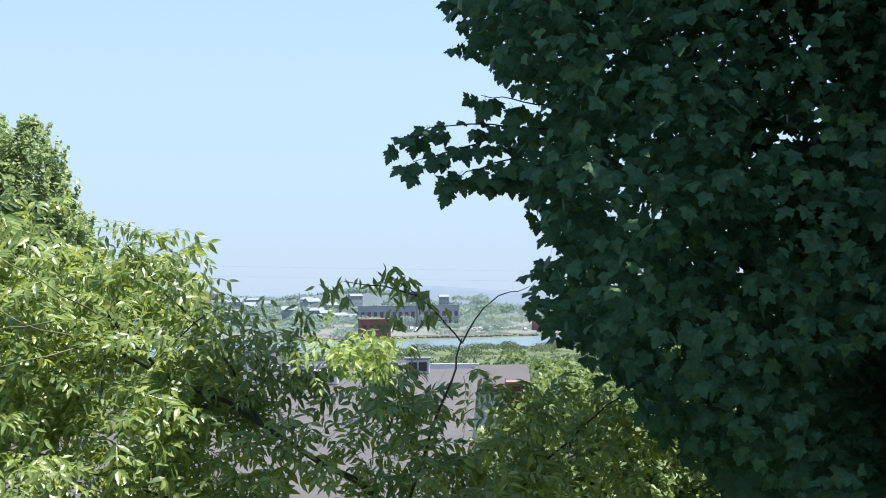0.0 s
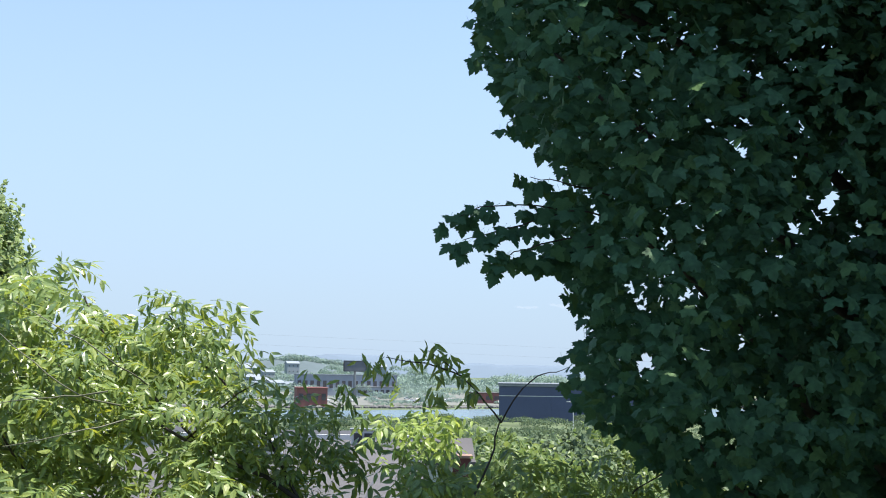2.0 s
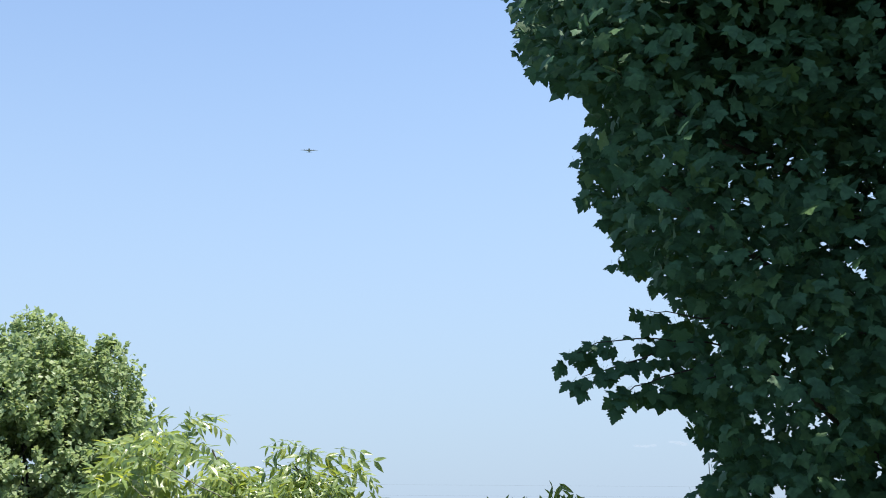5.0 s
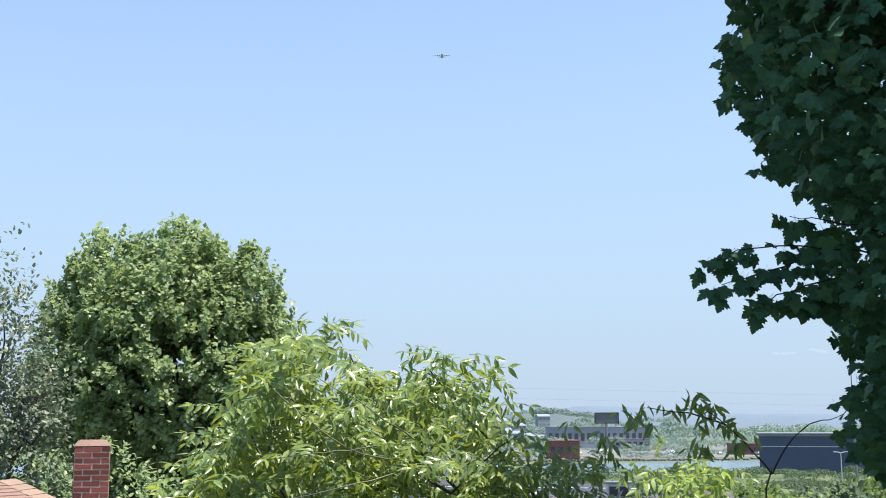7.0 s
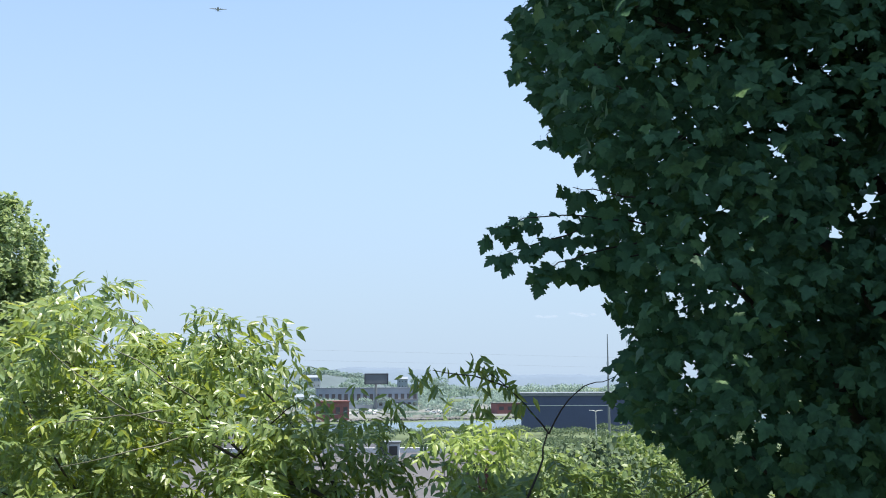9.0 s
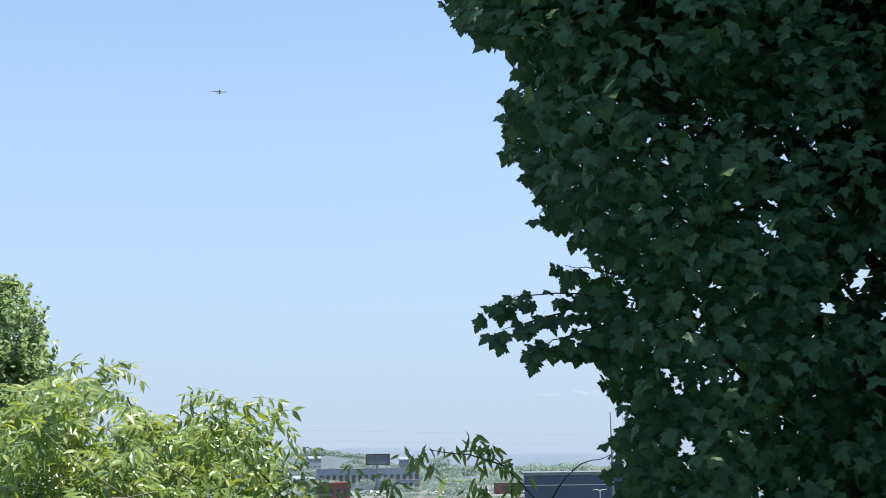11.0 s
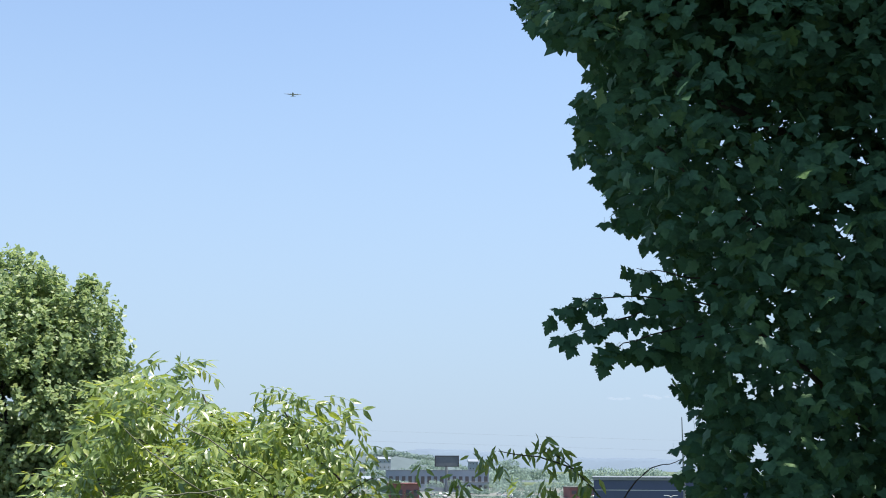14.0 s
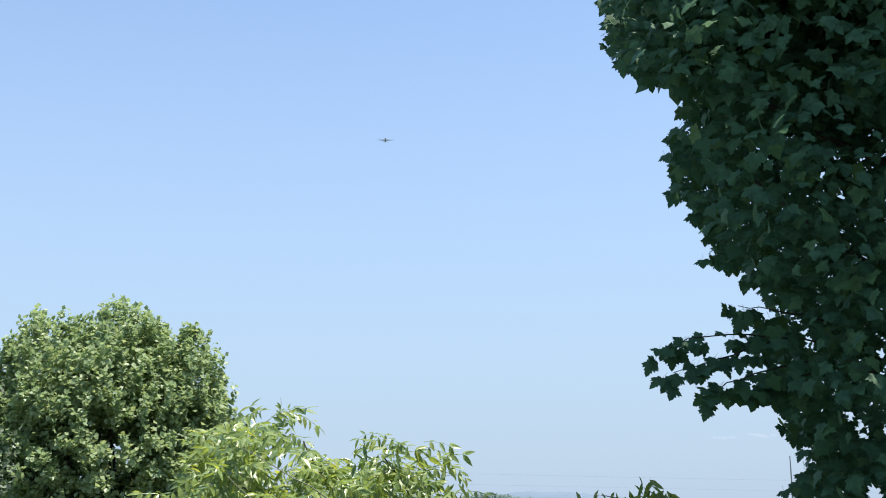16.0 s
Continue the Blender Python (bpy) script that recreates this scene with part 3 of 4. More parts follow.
def feather_tree():
    """The light tree with feather-like leaves below and beside the window, its limbs running out to one side."""
    rng = np.random.default_rng(8)
    root = thing("walnut_tree", (2.0, 6.8, 0), "sunlit yellow-green tree with long feather-like drooping leaves", "tree")
    part("trunk", fast_mesh("trunk", *tube(smooth_path([(2.0, 6.8, 0), (1.95, 6.7, 4), (1.7, 6.5, 7.0), (1.45, 6.35, 7.75)], 12, 0.02, rng), np.linspace(0.16, 0.06, 12), 10), MAT_BARK, True), root)
    ways = [[(1.45, 6.35, 7.75), (1.27, 6.3, 7.89), (0.96, 6.3, 8.10), (0.65, 6.3, 8.31), (0.47, 6.3, 8.44), (0.14, 6.35, 8.57), (-0.35, 6.5, 8.8), (-0.9, 6.6, 9.15)],
            [(1.5, 6.4, 7.6), (0.7, 6.5, 7.7), (-0.3, 6.6, 8.0), (-1.1, 6.7, 8.35), (-1.5, 6.7, 8.6)],
            [(0.65, 6.3, 8.31), (0.45, 6.4, 8.7), (0.1, 6.5, 9.05), (-0.08, 6.5, 9.3)],
            [(1.45, 6.35, 7.75), (1.6, 6.3, 8.2), (1.74, 6.3, 8.57), (1.79, 6.3, 8.75)],
            [(1.7, 6.5, 7.3), (2.2, 6.5, 7.9), (2.6, 6.5, 8.25), (2.9, 6.6, 8.4)],
            [(0.14, 6.35, 8.57), (-0.3, 6.6, 9.0), (-0.55, 6.7, 9.4)],
            [(-0.3, 6.6, 8.0), (-0.8, 6.6, 8.4), (-1.2, 6.6, 9.1)]]
    for w in ways:
        q = smooth_path(w, 12, 0.008, rng)
        part("limb", fast_mesh("limb", *tube(q, np.linspace(0.022 if w is ways[0] else 0.010, 0.004, 12), 7), MAT_BARK, True), root)
    for w in ([(1.79, 6.3, 8.72), (1.86, 6.3, 8.86), (1.97, 6.3, 8.97), (2.04, 6.3, 9.01), (2.12, 6.3, 9.005), (2.19, 6.3, 9.04)],
              [(1.79, 6.3, 8.72), (1.68, 6.3, 8.86), (1.56, 6.3, 8.98), (1.45, 6.3, 9.06), (1.36, 6.3, 9.12)],
              [(1.56, 6.3, 8.98), (1.38, 6.3, 9.05), (1.24, 6.3, 9.06), (1.12, 6.3, 9.08)],
              [(0.05, 6.4, 8.62), (0.32, 6.3, 8.88), (0.42, 6.3, 8.93)]):
        q = smooth_path(w, 11, 0.002, rng)
        part("twig", fast_mesh("twig", *tube(q, np.linspace(0.0055, 0.002, 11), 5), MAT_TWIG, True), root)
    for w in ([(-0.27, 5.75, 8.82), (-0.46, 5.6, 8.86), (-0.66, 5.6, 9.02), (-0.84, 5.65, 9.17)],
              [(-0.32, 5.6, 8.89), (-0.46, 5.6, 8.86), (-0.62, 5.58, 8.86), (-0.80, 5.6, 8.83)],
              [(-0.15, 5.8, 8.92), (-0.27, 5.6, 9.01), (-0.52, 5.6, 9.17), (-0.78, 5.7, 9.31)],
              [(-0.20, 5.7, 8.76), (-0.34, 5.55, 8.73), (-0.55, 5.5, 8.68), (-0.76, 5.5, 8.64)]):
        part("shoot", fast_mesh("shoot", *tube(smooth_path(w, 10, 0.003, rng), np.linspace(0.0045, 0.002, 10), 5), MAT_SHOOT, True), root, "smooth grey-green shoot")
    tx = [-1.85, -1.6, -1.4, -1.2, -0.9, -0.6, -0.42, -0.28, -0.12, 0.12, 0.3, 0.5, 0.8, 1.2, 1.6, 1.9, 2.3, 2.7, 3.2, 3.6]
    tz = [8.3, 8.6, 8.76, 9.12, 9.62, 9.56, 9.36, 9.30, 9.41, 9.26, 9.02, 8.87, 8.82, 8.66, 8.7, 8.62, 8.62, 8.46, 8.2, 8.0]
    shapes = [pinnate_shape(k, rng, f) for k, f in ((3, 1.3), (4, 1.15), (4, 1.3), (5, 1.0))]
    tuft = pinnate_shape(3, rng, 1.35)

    def leaves(n, lo, hi, thin, lean, per=7):
        heart = np.repeat(rng.uniform(lo, hi, (n // per, 3)), per, 0)
        p = heart + rng.normal(0, 0.04, heart.shape)
        p0 = heart
        top = np.interp(p[:, 0], tx, tz) + np.array([noise.noise(Vector(q) * 3.6) for q in p]) * 0.14
        sheer = np.array([noise.noise(Vector(q) * 3.0 + Vector((5, 5, 1))) for q in p]) + 0.35 * np.maximum(0, heart[:, 1] - 6.7)
        ok = ((p[:, 2] < top - 0.05) & (sheer > thin) & (p[:, 2] > np.interp(p[:, 0], [-1.9, -1.6, -1.35, -1.1, -0.8], [8.8, 8.6, 8.42, 8.2, 7.7])))
        p, p0 = p[ok], p0[ok]
        # the crown spreads out towards its foot, each layer standing proud of the one above
        heart = p0
        deep = np.maximum(p[:, 1] - lean * (np.interp(p[:, 0], tx, tz) - p[:, 2]), 4.5)
        far = (deep / 6.4)[:, None]
        p = np.concatenate([p[:, :1] * far, deep[:, None], 9 + (p[:, 2:] - 9) * far], 1)
        heart = np.concatenate([heart[:, :1] * far, heart[:, 1:2] - (p0[:, 1:2] - deep[:, None]), 9 + (heart[:, 2:] - 9) * far], 1)
        k = len(p)
        out = unit((p - heart) * 5 + np.stack([rng.normal(0, 0.55, k), rng.normal(-0.4, 0.5, k), rng.normal(-0.15, 0.3, k)], 1))
        out[:, 2] = np.minimum(out[:, 2], 0.32)
        face = np.stack([rng.normal(0, 0.5, k), rng.normal(-0.4, 0.45, k), np.ones(k)], 1)
        return p, out, face, rng.uniform(0.135, 0.225, k) * far[:, 0]

    lots = [leaves(5200, (-1.9, 6.1, 7.3), (0.35, 7.9, 9.65), 0.04, 0.6), leaves(480, (0.3, 6.2, 7.3), (1.3, 7.0, 9.0), -0.06, 0.1), leaves(330, (0.1, 6.2, 7.6), (0.85, 6.9, 9.1), -0.2, 0.2), leaves(1200, (1.2, 6.1, 7.0), (3.0, 7.0, 8.8), 0.0, 0.25), leaves(380, (0.3, 6.1, 6.9), (2.6, 7.2, 8.3), -0.2, 0.1)]
    p, out, face, s = (np.concatenate(q) for q in zip(*lots))
    front = np.argsort(p[:, 1] - 1.5 * p[:, 2] * 0.4 + rng.uniform(0, 0.5, len(p)))
    near, rest = front[:220], front[220:]
    crowns = []
    for k, (v, t) in enumerate(shapes):
        r = rest[k::4]
        crowns.append(scattered(v, t, p[r], out[r], face[r], s[r]))
    part("crown", fast_mesh("crown", *joined(crowns), MAT_PINNATE), root, kind="stuff")
    meshes = [fast_mesh("leaf", v, t, MAT_PINNATE) for v, t in shapes]
    for k in range(4):
        r = near[k::4]
        leaf_parts(root, meshes[k], zip(p[r], out[r], face[r], s[r]))
    # leaves along the bare twigs and at the tips that stand into the sky
    rows = []
    for q in [(0.15, 6.5, 9.36), (0.22, 6.5, 9.28), (-0.09, 6.5, 9.42), (0.0, 6.5, 9.37), (0.28, 6.4, 9.2), (0.34, 6.4, 9.1), (0.2, 6.3, 9.06), (0.1, 6.3, 9.13), (-0.1, 6.5, 9.30), (-0.04, 6.5, 9.28), (0.05, 6.45, 9.22), (0.12, 6.4, 9.2),
              (0.6, 6.3, 8.85), (0.75, 6.3, 8.8), (0.9, 6.3, 8.82)]:
        for a in (rng.uniform(-170, -95), rng.uniform(-85, -10), rng.uniform(-10, 25) if rng.uniform() < 0.5 else rng.uniform(-195, -165)):
            rows.append((np.array(q) + rng.normal(0, 0.012, 3), (math.cos(radians(a)), rng.normal(-0.35, 0.3), math.sin(radians(a)) * 0.8), (rng.normal(0, 0.35), -0.7, 0.8), rng.uniform(0.10, 0.165)))
    leaf_parts(root, fast_mesh("leaf", *tuft, MAT_PINNATE), rows)
    # drooping bunches along the bare twigs
    rows = []
    for x, z, n in [(1.24, 9.09, 5), (1.30, 9.08, 5), (1.35, 9.15, 4), (1.39, 9.08, 7), (1.42, 9.12, 6), (1.47, 9.08, 8), (1.46, 9.01, 7), (1.55, 8.98, 7), (1.59, 8.98, 6), (1.64, 8.90, 8), (1.61, 8.86, 7),
                    (1.36, 8.86, 7), (1.41, 8.87, 6), (1.0, 9.07, 5), (1.10, 9.08, 6), (1.05, 9.01, 8), (1.14, 8.97, 7), (0.88, 8.91, 8), (0.93, 8.88, 7), (0.30, 9.14, 7), (0.35, 9.13, 6), (0.70, 8.99, 4), (0.53, 8.91, 6)]:
        for a in np.linspace(-150, -35, n) + rng.normal(0, 12, n):
            q = np.array((x, rng.normal(6.3, 0.03), z)) + rng.normal(0, 0.024, 3)
            rows.append((q, (math.cos(radians(a)), rng.normal(-0.3, 0.35), math.sin(radians(a)) * 1.2), (rng.normal(0, 0.9), -0.7, rng.uniform(-0.2, 0.8)), rng.uniform(0.06, 0.105)))
    leaf_parts(root, fast_mesh("leaflet", SMALL_V * (0.44, 1, 1), SMALL_T, MAT_PINNATE), rows, "leaflet")

    # a cluster of leaves coloured as if a patch of sun fell there
    sun_patch = [(np.array((rng.uniform(0.88, 1.26), rng.uniform(4.9, 5.3), 8.84 - abs(rng.normal(0, 0.11)))), (rng.normal(0, 0.7), rng.normal(-0.4, 0.4), rng.normal(-0.5, 0.3)), (rng.normal(0, 0.3), -0.6, 0.9), rng.uniform(0.075, 0.125)) for _ in range(52)]
    leaf_parts(root, fast_mesh("young_leaf", *shapes[0], MAT_SUNPATCH), sun_patch, "young_leaf")


feather_tree()

clump_tree("broadleaf_tree", (-9.6, 39, 0), [((-9.4, 38.0, 10.8), (3.3, 3.6, 3.9)), ((-11.3, 38, 12.5), (1.4, 1.8, 2.5)), ((-12.0, 37.6, 10.8), (1.5, 1.8, 2.6)), ((-6.9, 38, 11.8), (1.5, 1.8, 2.6)), ((-9.0, 38.2, 13.2), (1.8, 2.2, 2.0)),
                                              ((-6.4, 38, 9.2), (2.2, 2.2, 3.0)), ((-10.8, 38.8, 7.5), (3.0, 2.4, 3.4)), ((-7.6, 38.6, 6.8), (2.8, 2.4, 3.2))],
           5200, 30, 0.17, MAT_BROAD, "full green broadleaf tree with upright sunlit shoots", seed=21, spikes=620, spread=0.125, shell=0.72, slim=0.9, long=1.1, template=(FAR_V * (1.35, 1, 1), FAR_T))
clump_tree("silver_leaved_tree", (-11.6, 30, 0), [((-11.9, 30, 10.4), (1.7, 1.6, 3.2)), ((-12.6, 30, 8.0), (2.4, 2.0, 3.2)), ((-10.6, 29.6, 8.4), (1.1, 1.3, 2.6))],
           900, 14, 0.13, MAT_SILVER, "silvery grey-green tree with small narrow leaves", seed=22, spikes=40, long=1.2, trunk_r=0.16, spread=0.2, shell=0.3)
clump_tree("green_shrub", (-6.6, 23, 0), [((-6.6, 23, 7.0), (1.1, 1.0, 1.7)), ((-5.6, 22.5, 6.6), (1.0, 1.0, 1.7)), ((-8.4, 23.5, 6.4), (1.5, 1.2, 1.9)), ((-6.6, 23, 4.5), (2.4, 1.4, 2.4))],
           430, 14, 0.105, MAT_BROAD, "tall green shrub with pale small leaves beside the chimney", "shrub", seed=23, trunk_r=0.1, spread=0.15)
clump_tree("light_green_tree", (8.0, 26, -0.05), [((7.7, 25.5, 5.7), (1.2, 1.2, 1.5)), ((9.0, 25.6, 5.4), (1.1, 1.2, 1.5)), ((6.7, 26, 4.8), (1.1, 1.2, 1.6)), ((8.4, 25.6, 4.2), (2.2, 1.6, 2.0)), ((7.2, 25.5, 3.0), (1.4, 1.4, 1.8))],
           900, 15, 0.17, MAT_BRIGHT, "light yellow-green leafy tree between the roofs", seed=24, trunk_r=0.13, spread=0.17)
clump_tree("light_green_tree", (11.3, 26.5, -0.05), [((11.2, 26, 5.1), (1.5, 1.3, 1.5)), ((12.7, 26.3, 4.7), (1.4, 1.2, 1.6)), ((10.2, 26.2, 4.2), (1.3, 1.2, 1.6)), ((11.8, 26, 3.2), (1.8, 1.3, 1.8))],
           800, 15, 0.15, MAT_BRIGHT, "light yellow-green leafy tree beside the street", seed=26, trunk_r=0.13, spread=0.16)
for k, (x, y, top, w) in enumerate([(15.5, 52, 5.6, 3.4), (19.5, 58, 5.9, 3.8), (24, 66, 5.7, 4.0), (17.5, 78, 4.6, 3.8), (22, 92, 4.2, 4.5), (11.5, 96, 2.8, 4.2), (28, 100, 3.4, 5), (33, 120, 2.6, 6), (26, 130, 1.5, 6), (16, 135, 0.9, 5.5),
                                     (3, 84, 3.6, 3.6), (-4, 72, 4.6, 4.0), (36, 88, 5.0, 5), (-12, 90, 5.2, 5)]):
    g = ground_height(y)
    h = top - g
    clump_tree("garden_tree", (x, y, g), [((x, y, g + h * 0.68), (w * 0.62, w * 0.6, h * 0.32)), ((x - w * 0.5, y - 0.5, g + h * 0.5), (w * 0.5, w * 0.5, h * 0.32)), ((x + w * 0.5, y + 0.3, g + h * 0.52), (w * 0.5, w * 0.5, h * 0.34))],
               420, 10, 0.26 + 0.0012 * y, MAT_BRIGHT if k % 2 == 0 else MAT_FARWOOD, "leafy green garden tree on the slope", seed=40 + k, trunk_r=0.16, spread=0.32, group="garden trees")


def far_wood(name, spots, mat, label, seed, leaf, per=110, up=0.7):
    """A belt of far crowns, too many and too small to count."""
    per, leaf = int(per * 3.6), leaf * 0.46
    rng = np.random.default_rng(seed)
    at, tip, face = [], [], []
    for x, y, z, r, h in spots:
        d = unit(rng.normal(size=(per, 3)))
        d[:, 2] = np.abs(d[:, 2]) * 1.0 - 0.15
        at.append(np.array([x, y, z + h * 0.5]) + d * (r, r, h * 0.5) * rng.uniform(0.75, 1.08, (per, 1)))
        face.append(d * 0.6 + rng.normal(0, 0.2, (per, 3)) + (0, 0, up))
        tip.append(rng.normal(0, 1, (per, 3)) + (0, 0, 0.4))
    at = np.concatenate(at)
    v, t = scattered(FAR_V, FAR_T, at, np.concatenate(tip), np.concatenate(face), leaf * rng.uniform(0.6, 1.3, len(at)))
    ob = new(name, fast_mesh(name, v, t, mat))
    return tagged(ob, label, "trees", kind="stuff")


rng = np.random.default_rng(77)
far_wood("riverside_bushes", [(x, 330 + 0.12 * x + rng.uniform(-45, 20), -8, rng.uniform(3, 6), rng.uniform(1.4, 4.2)) for x in np.arange(-120, 200, 3.5)], MAT_FARWOOD, "green bushes along the near river bank", 5, 1.1, 170, 0.15)
far_wood("slope_trees", [(rng.uniform(-70, 130), y, ground_height(y), rng.uniform(3, 5), min(rng.uniform(5, 8.5), 9 - 0.051 * y - ground_height(y))) for y in np.linspace(150, 290, 90)], MAT_FARWOOD, "green trees on the slope above the river", 6, 1.0, 170, 0.15)
far_wood("far_tree_belt", [(x, 980 + rng.uniform(-60, 60) , -8, rng.uniform(8, 13), rng.uniform(9, 13) + hump(x, 310, 60, 5)) for x in np.arange(120, 620, 6)], MAT_FARHAZE, "hazy green belt of trees beyond the yard", 7, 3.2)
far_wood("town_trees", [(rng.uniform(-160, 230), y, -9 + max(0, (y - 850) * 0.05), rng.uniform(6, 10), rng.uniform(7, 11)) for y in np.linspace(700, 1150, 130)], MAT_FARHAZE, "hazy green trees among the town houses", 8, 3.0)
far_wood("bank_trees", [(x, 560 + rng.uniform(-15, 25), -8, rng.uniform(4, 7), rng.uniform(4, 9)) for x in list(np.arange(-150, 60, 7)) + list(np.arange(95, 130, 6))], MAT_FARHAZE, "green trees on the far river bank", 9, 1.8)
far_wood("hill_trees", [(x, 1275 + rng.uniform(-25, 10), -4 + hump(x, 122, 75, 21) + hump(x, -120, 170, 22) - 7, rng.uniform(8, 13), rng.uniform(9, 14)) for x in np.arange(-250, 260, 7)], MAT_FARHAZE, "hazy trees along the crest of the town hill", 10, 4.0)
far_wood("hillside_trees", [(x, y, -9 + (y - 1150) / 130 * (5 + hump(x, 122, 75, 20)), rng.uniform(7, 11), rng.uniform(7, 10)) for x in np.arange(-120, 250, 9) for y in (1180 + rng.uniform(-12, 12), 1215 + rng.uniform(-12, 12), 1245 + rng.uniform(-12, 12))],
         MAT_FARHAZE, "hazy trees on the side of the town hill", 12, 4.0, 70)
far_wood("yard_scrub", [(rng.uniform(-20, 330), y, -8, rng.uniform(3, 6), rng.uniform(1.2, 3.0)) for y in np.linspace(525, 690, 80)], MAT_FARHAZE, "low hazy scrub over the gravel yard", 15, 1.6, 60)
far_wood("yard_trees", [(x, 700 + rng.uniform(-40, 60), -8, rng.uniform(5, 8), rng.uniform(5, 9)) for x in np.arange(20, 330, 8)], MAT_FARHAZE, "hazy green trees round the yard", 14, 1.7, 150)


# ---- buildings ----
def chimney_house():
    """The neighbour's gable roof, seen over its edge, with a brick chimney outside the gable wall."""
    rngc = random.Random(4)
    corner, pitch, run, wide = Vector((-2.42, 13.6, 7.07)), 0.245, 4.6, 9.0
    ue, vh = Vector((-0.6, -0.8, 0)), Vector((-0.8, 0.6, 0))

    def at(u, v, up=0.0):
        """u along the eave from the corner, v up the slope (level), up above the roof's plane."""
        return corner + ue * u + vh * v + Vector((0, 0, pitch * (v if v <= run else 2 * run - v) + up))

    foot = corner + ue * wide / 2 + vh * run
    root = thing("neighbour_house", (foot.x, foot.y, 0), "house with a salmon shingle gable roof", "house")
    ins, low = 0.35, -corner.z
    ring = [(ins, ins), (wide - ins, ins), (wide - ins, 2 * run - ins), (ins, 2 * run - ins)]
    vs = []
    for u, v in ring:
        p = at(u, v, -0.15)
        vs += [(p.x, p.y, 0), (p.x, p.y, p.z)]
    peak = [at(ins, run, -0.15), at(wide - ins, run, -0.15)]
    part("wall", polymesh("wall", vs + [tuple(p) for p in peak], [(0, 1, 3, 2), (2, 3, 9, 5, 4), (4, 5, 7, 6), (6, 7, 8, 1, 0)], MAT_SIDING), root)
    top = [at(0, 0), at(wide, 0), at(wide, run), at(0, run), at(wide, 2 * run), at(0, 2 * run)]
    vs = [tuple(p) for p in top] + [(p.x, p.y, p.z - 0.14) for p in top]
    roof = part("roof", polymesh("roof", vs, [(0, 3, 2, 1), (3, 5, 4, 2), (6, 7, 8, 9), (9, 8, 10, 11), (0, 1, 7, 6), (1, 2, 8, 7), (2, 4, 10, 8), (4, 5, 11, 10), (5, 3, 9, 11), (3, 0, 6, 9)], MAT_SHINGLE), root, "salmon shingle roof")
    step = 0.15
    for k in range(30):
        v0, v1 = k * step, (k + 1) * step + 0.02
        u = 0.12
        while u < 6.5:
            u2 = u + rngc.uniform(0.75, 1.05)
            q = [at(u + 0.004, v0, 0.002), at(u2 - 0.004, v0, 0.002), at(u2 - 0.004, v0, 0.020), at(u + 0.004, v0, 0.020), at(u + 0.004, v1, 0.006), at(u2 - 0.004, v1, 0.006)]
            part("shingle", polymesh("shingle", q, [(0, 3, 2, 1), (3, 4, 5, 2), (0, 4, 3), (1, 2, 5)], MAT_SHINGLE), roof)
            u = u2
    for k in range(19):
        v0, v1 = k * 0.24, (k + 1) * 0.24 + 0.03
        q = [at(0.24, v0, 0.022), at(-0.03, v0, 0.044), at(-0.03, v0, -0.12), at(0.24, v1, 0.014), at(-0.03, v1, 0.032), at(-0.03, v1, -0.13), at(0.24, v0, 0.004)]
        part("edge_cap", polymesh("edge_cap", q, [(0, 3, 4, 1), (1, 4, 5, 2), (6, 0, 1)], MAT_HIPCAP), roof)
    g = [at(u, -0.06, z) for u, z in ((0, -0.02), (wide, -0.02), (wide, -0.12), (0, -0.12))] + [at(u, 0.0, z) for u, z in ((0, -0.02), (wide, -0.02), (wide, -0.12), (0, -0.12))]
    part("gutter", polymesh("gutter", g, [(0, 1, 2, 3), (3, 2, 6, 7), (0, 3, 7, 4), (1, 5, 6, 2)], MAT_WHITE), root)
    # the chimney stands on the ground outside the gable wall
    spot = at(0.05, 2.74)
    cx, cy, w, zt, turn = spot.x, spot.y, 0.45, 8.70, 18.0
    ch = thing("chimney", (cx, cy, 0), "red brick chimney with a mortar cap and dark flashing", "chimney")
    solid("core", ch, MAT_MORTAR, [((cx, cy, zt / 2), (w - 0.004, w - 0.004, zt), turn)])
    course, bl, bw = 0.0735, 0.205, 0.09
    bm = bmesh.new()
    bmesh.ops.create_cube(bm, size=1)
    bmesh.ops.scale(bm, vec=(bl, bw, 0.057), verts=bm.verts)
    bmesh.ops.bevel(bm, geom=bm.edges[:], offset=0.004, segments=1, affect="EDGES")
    me = bpy.data.meshes.new("brick")
    bm.to_mesh(me)
    bm.free()
    me.materials.append(MAT_BRICK)
    k, z = 0, zt - 0.036
    while z > 7.0:
        offs = (-0.112, 0.112) if k % 2 else (-0.168, 0.0, 0.168)
        for side in range(4):
            for o in offs:
                m = Matrix.Translation((cx, cy, z)) @ Matrix.Rotation(radians(turn) + side * math.pi / 2, 4, "Z") @ Matrix.Translation((o, -w / 2 + bw / 2 - 0.004, 0))
                if len(offs) == 3 and o:
                    m = m @ Matrix.Diagonal((0.48, 1, 1, 1))
                ob = new("brick", me)
                under(ob, ch)
                ob.matrix_basis = m @ pose(rngc.uniform(-0.002, 0.002), rngc.uniform(-0.003, 0.002), 0, 0, 0, rngc.uniform(-0.5, 0.5))
        z -= course
        k += 1
    bm = bmesh.new()
    bmesh.ops.create_cube(bm, size=1)
    bmesh.ops.scale(bm, vec=(w + 0.03, w + 0.03, 0.085), verts=bm.verts)
    for v in bm.verts:
        if v.co.z > 0:
            v.co.x *= 0.72
            v.co.y *= 0.72
    bmesh.ops.bevel(bm, geom=bm.edges[:], offset=0.012, segments=2, affect="EDGES")
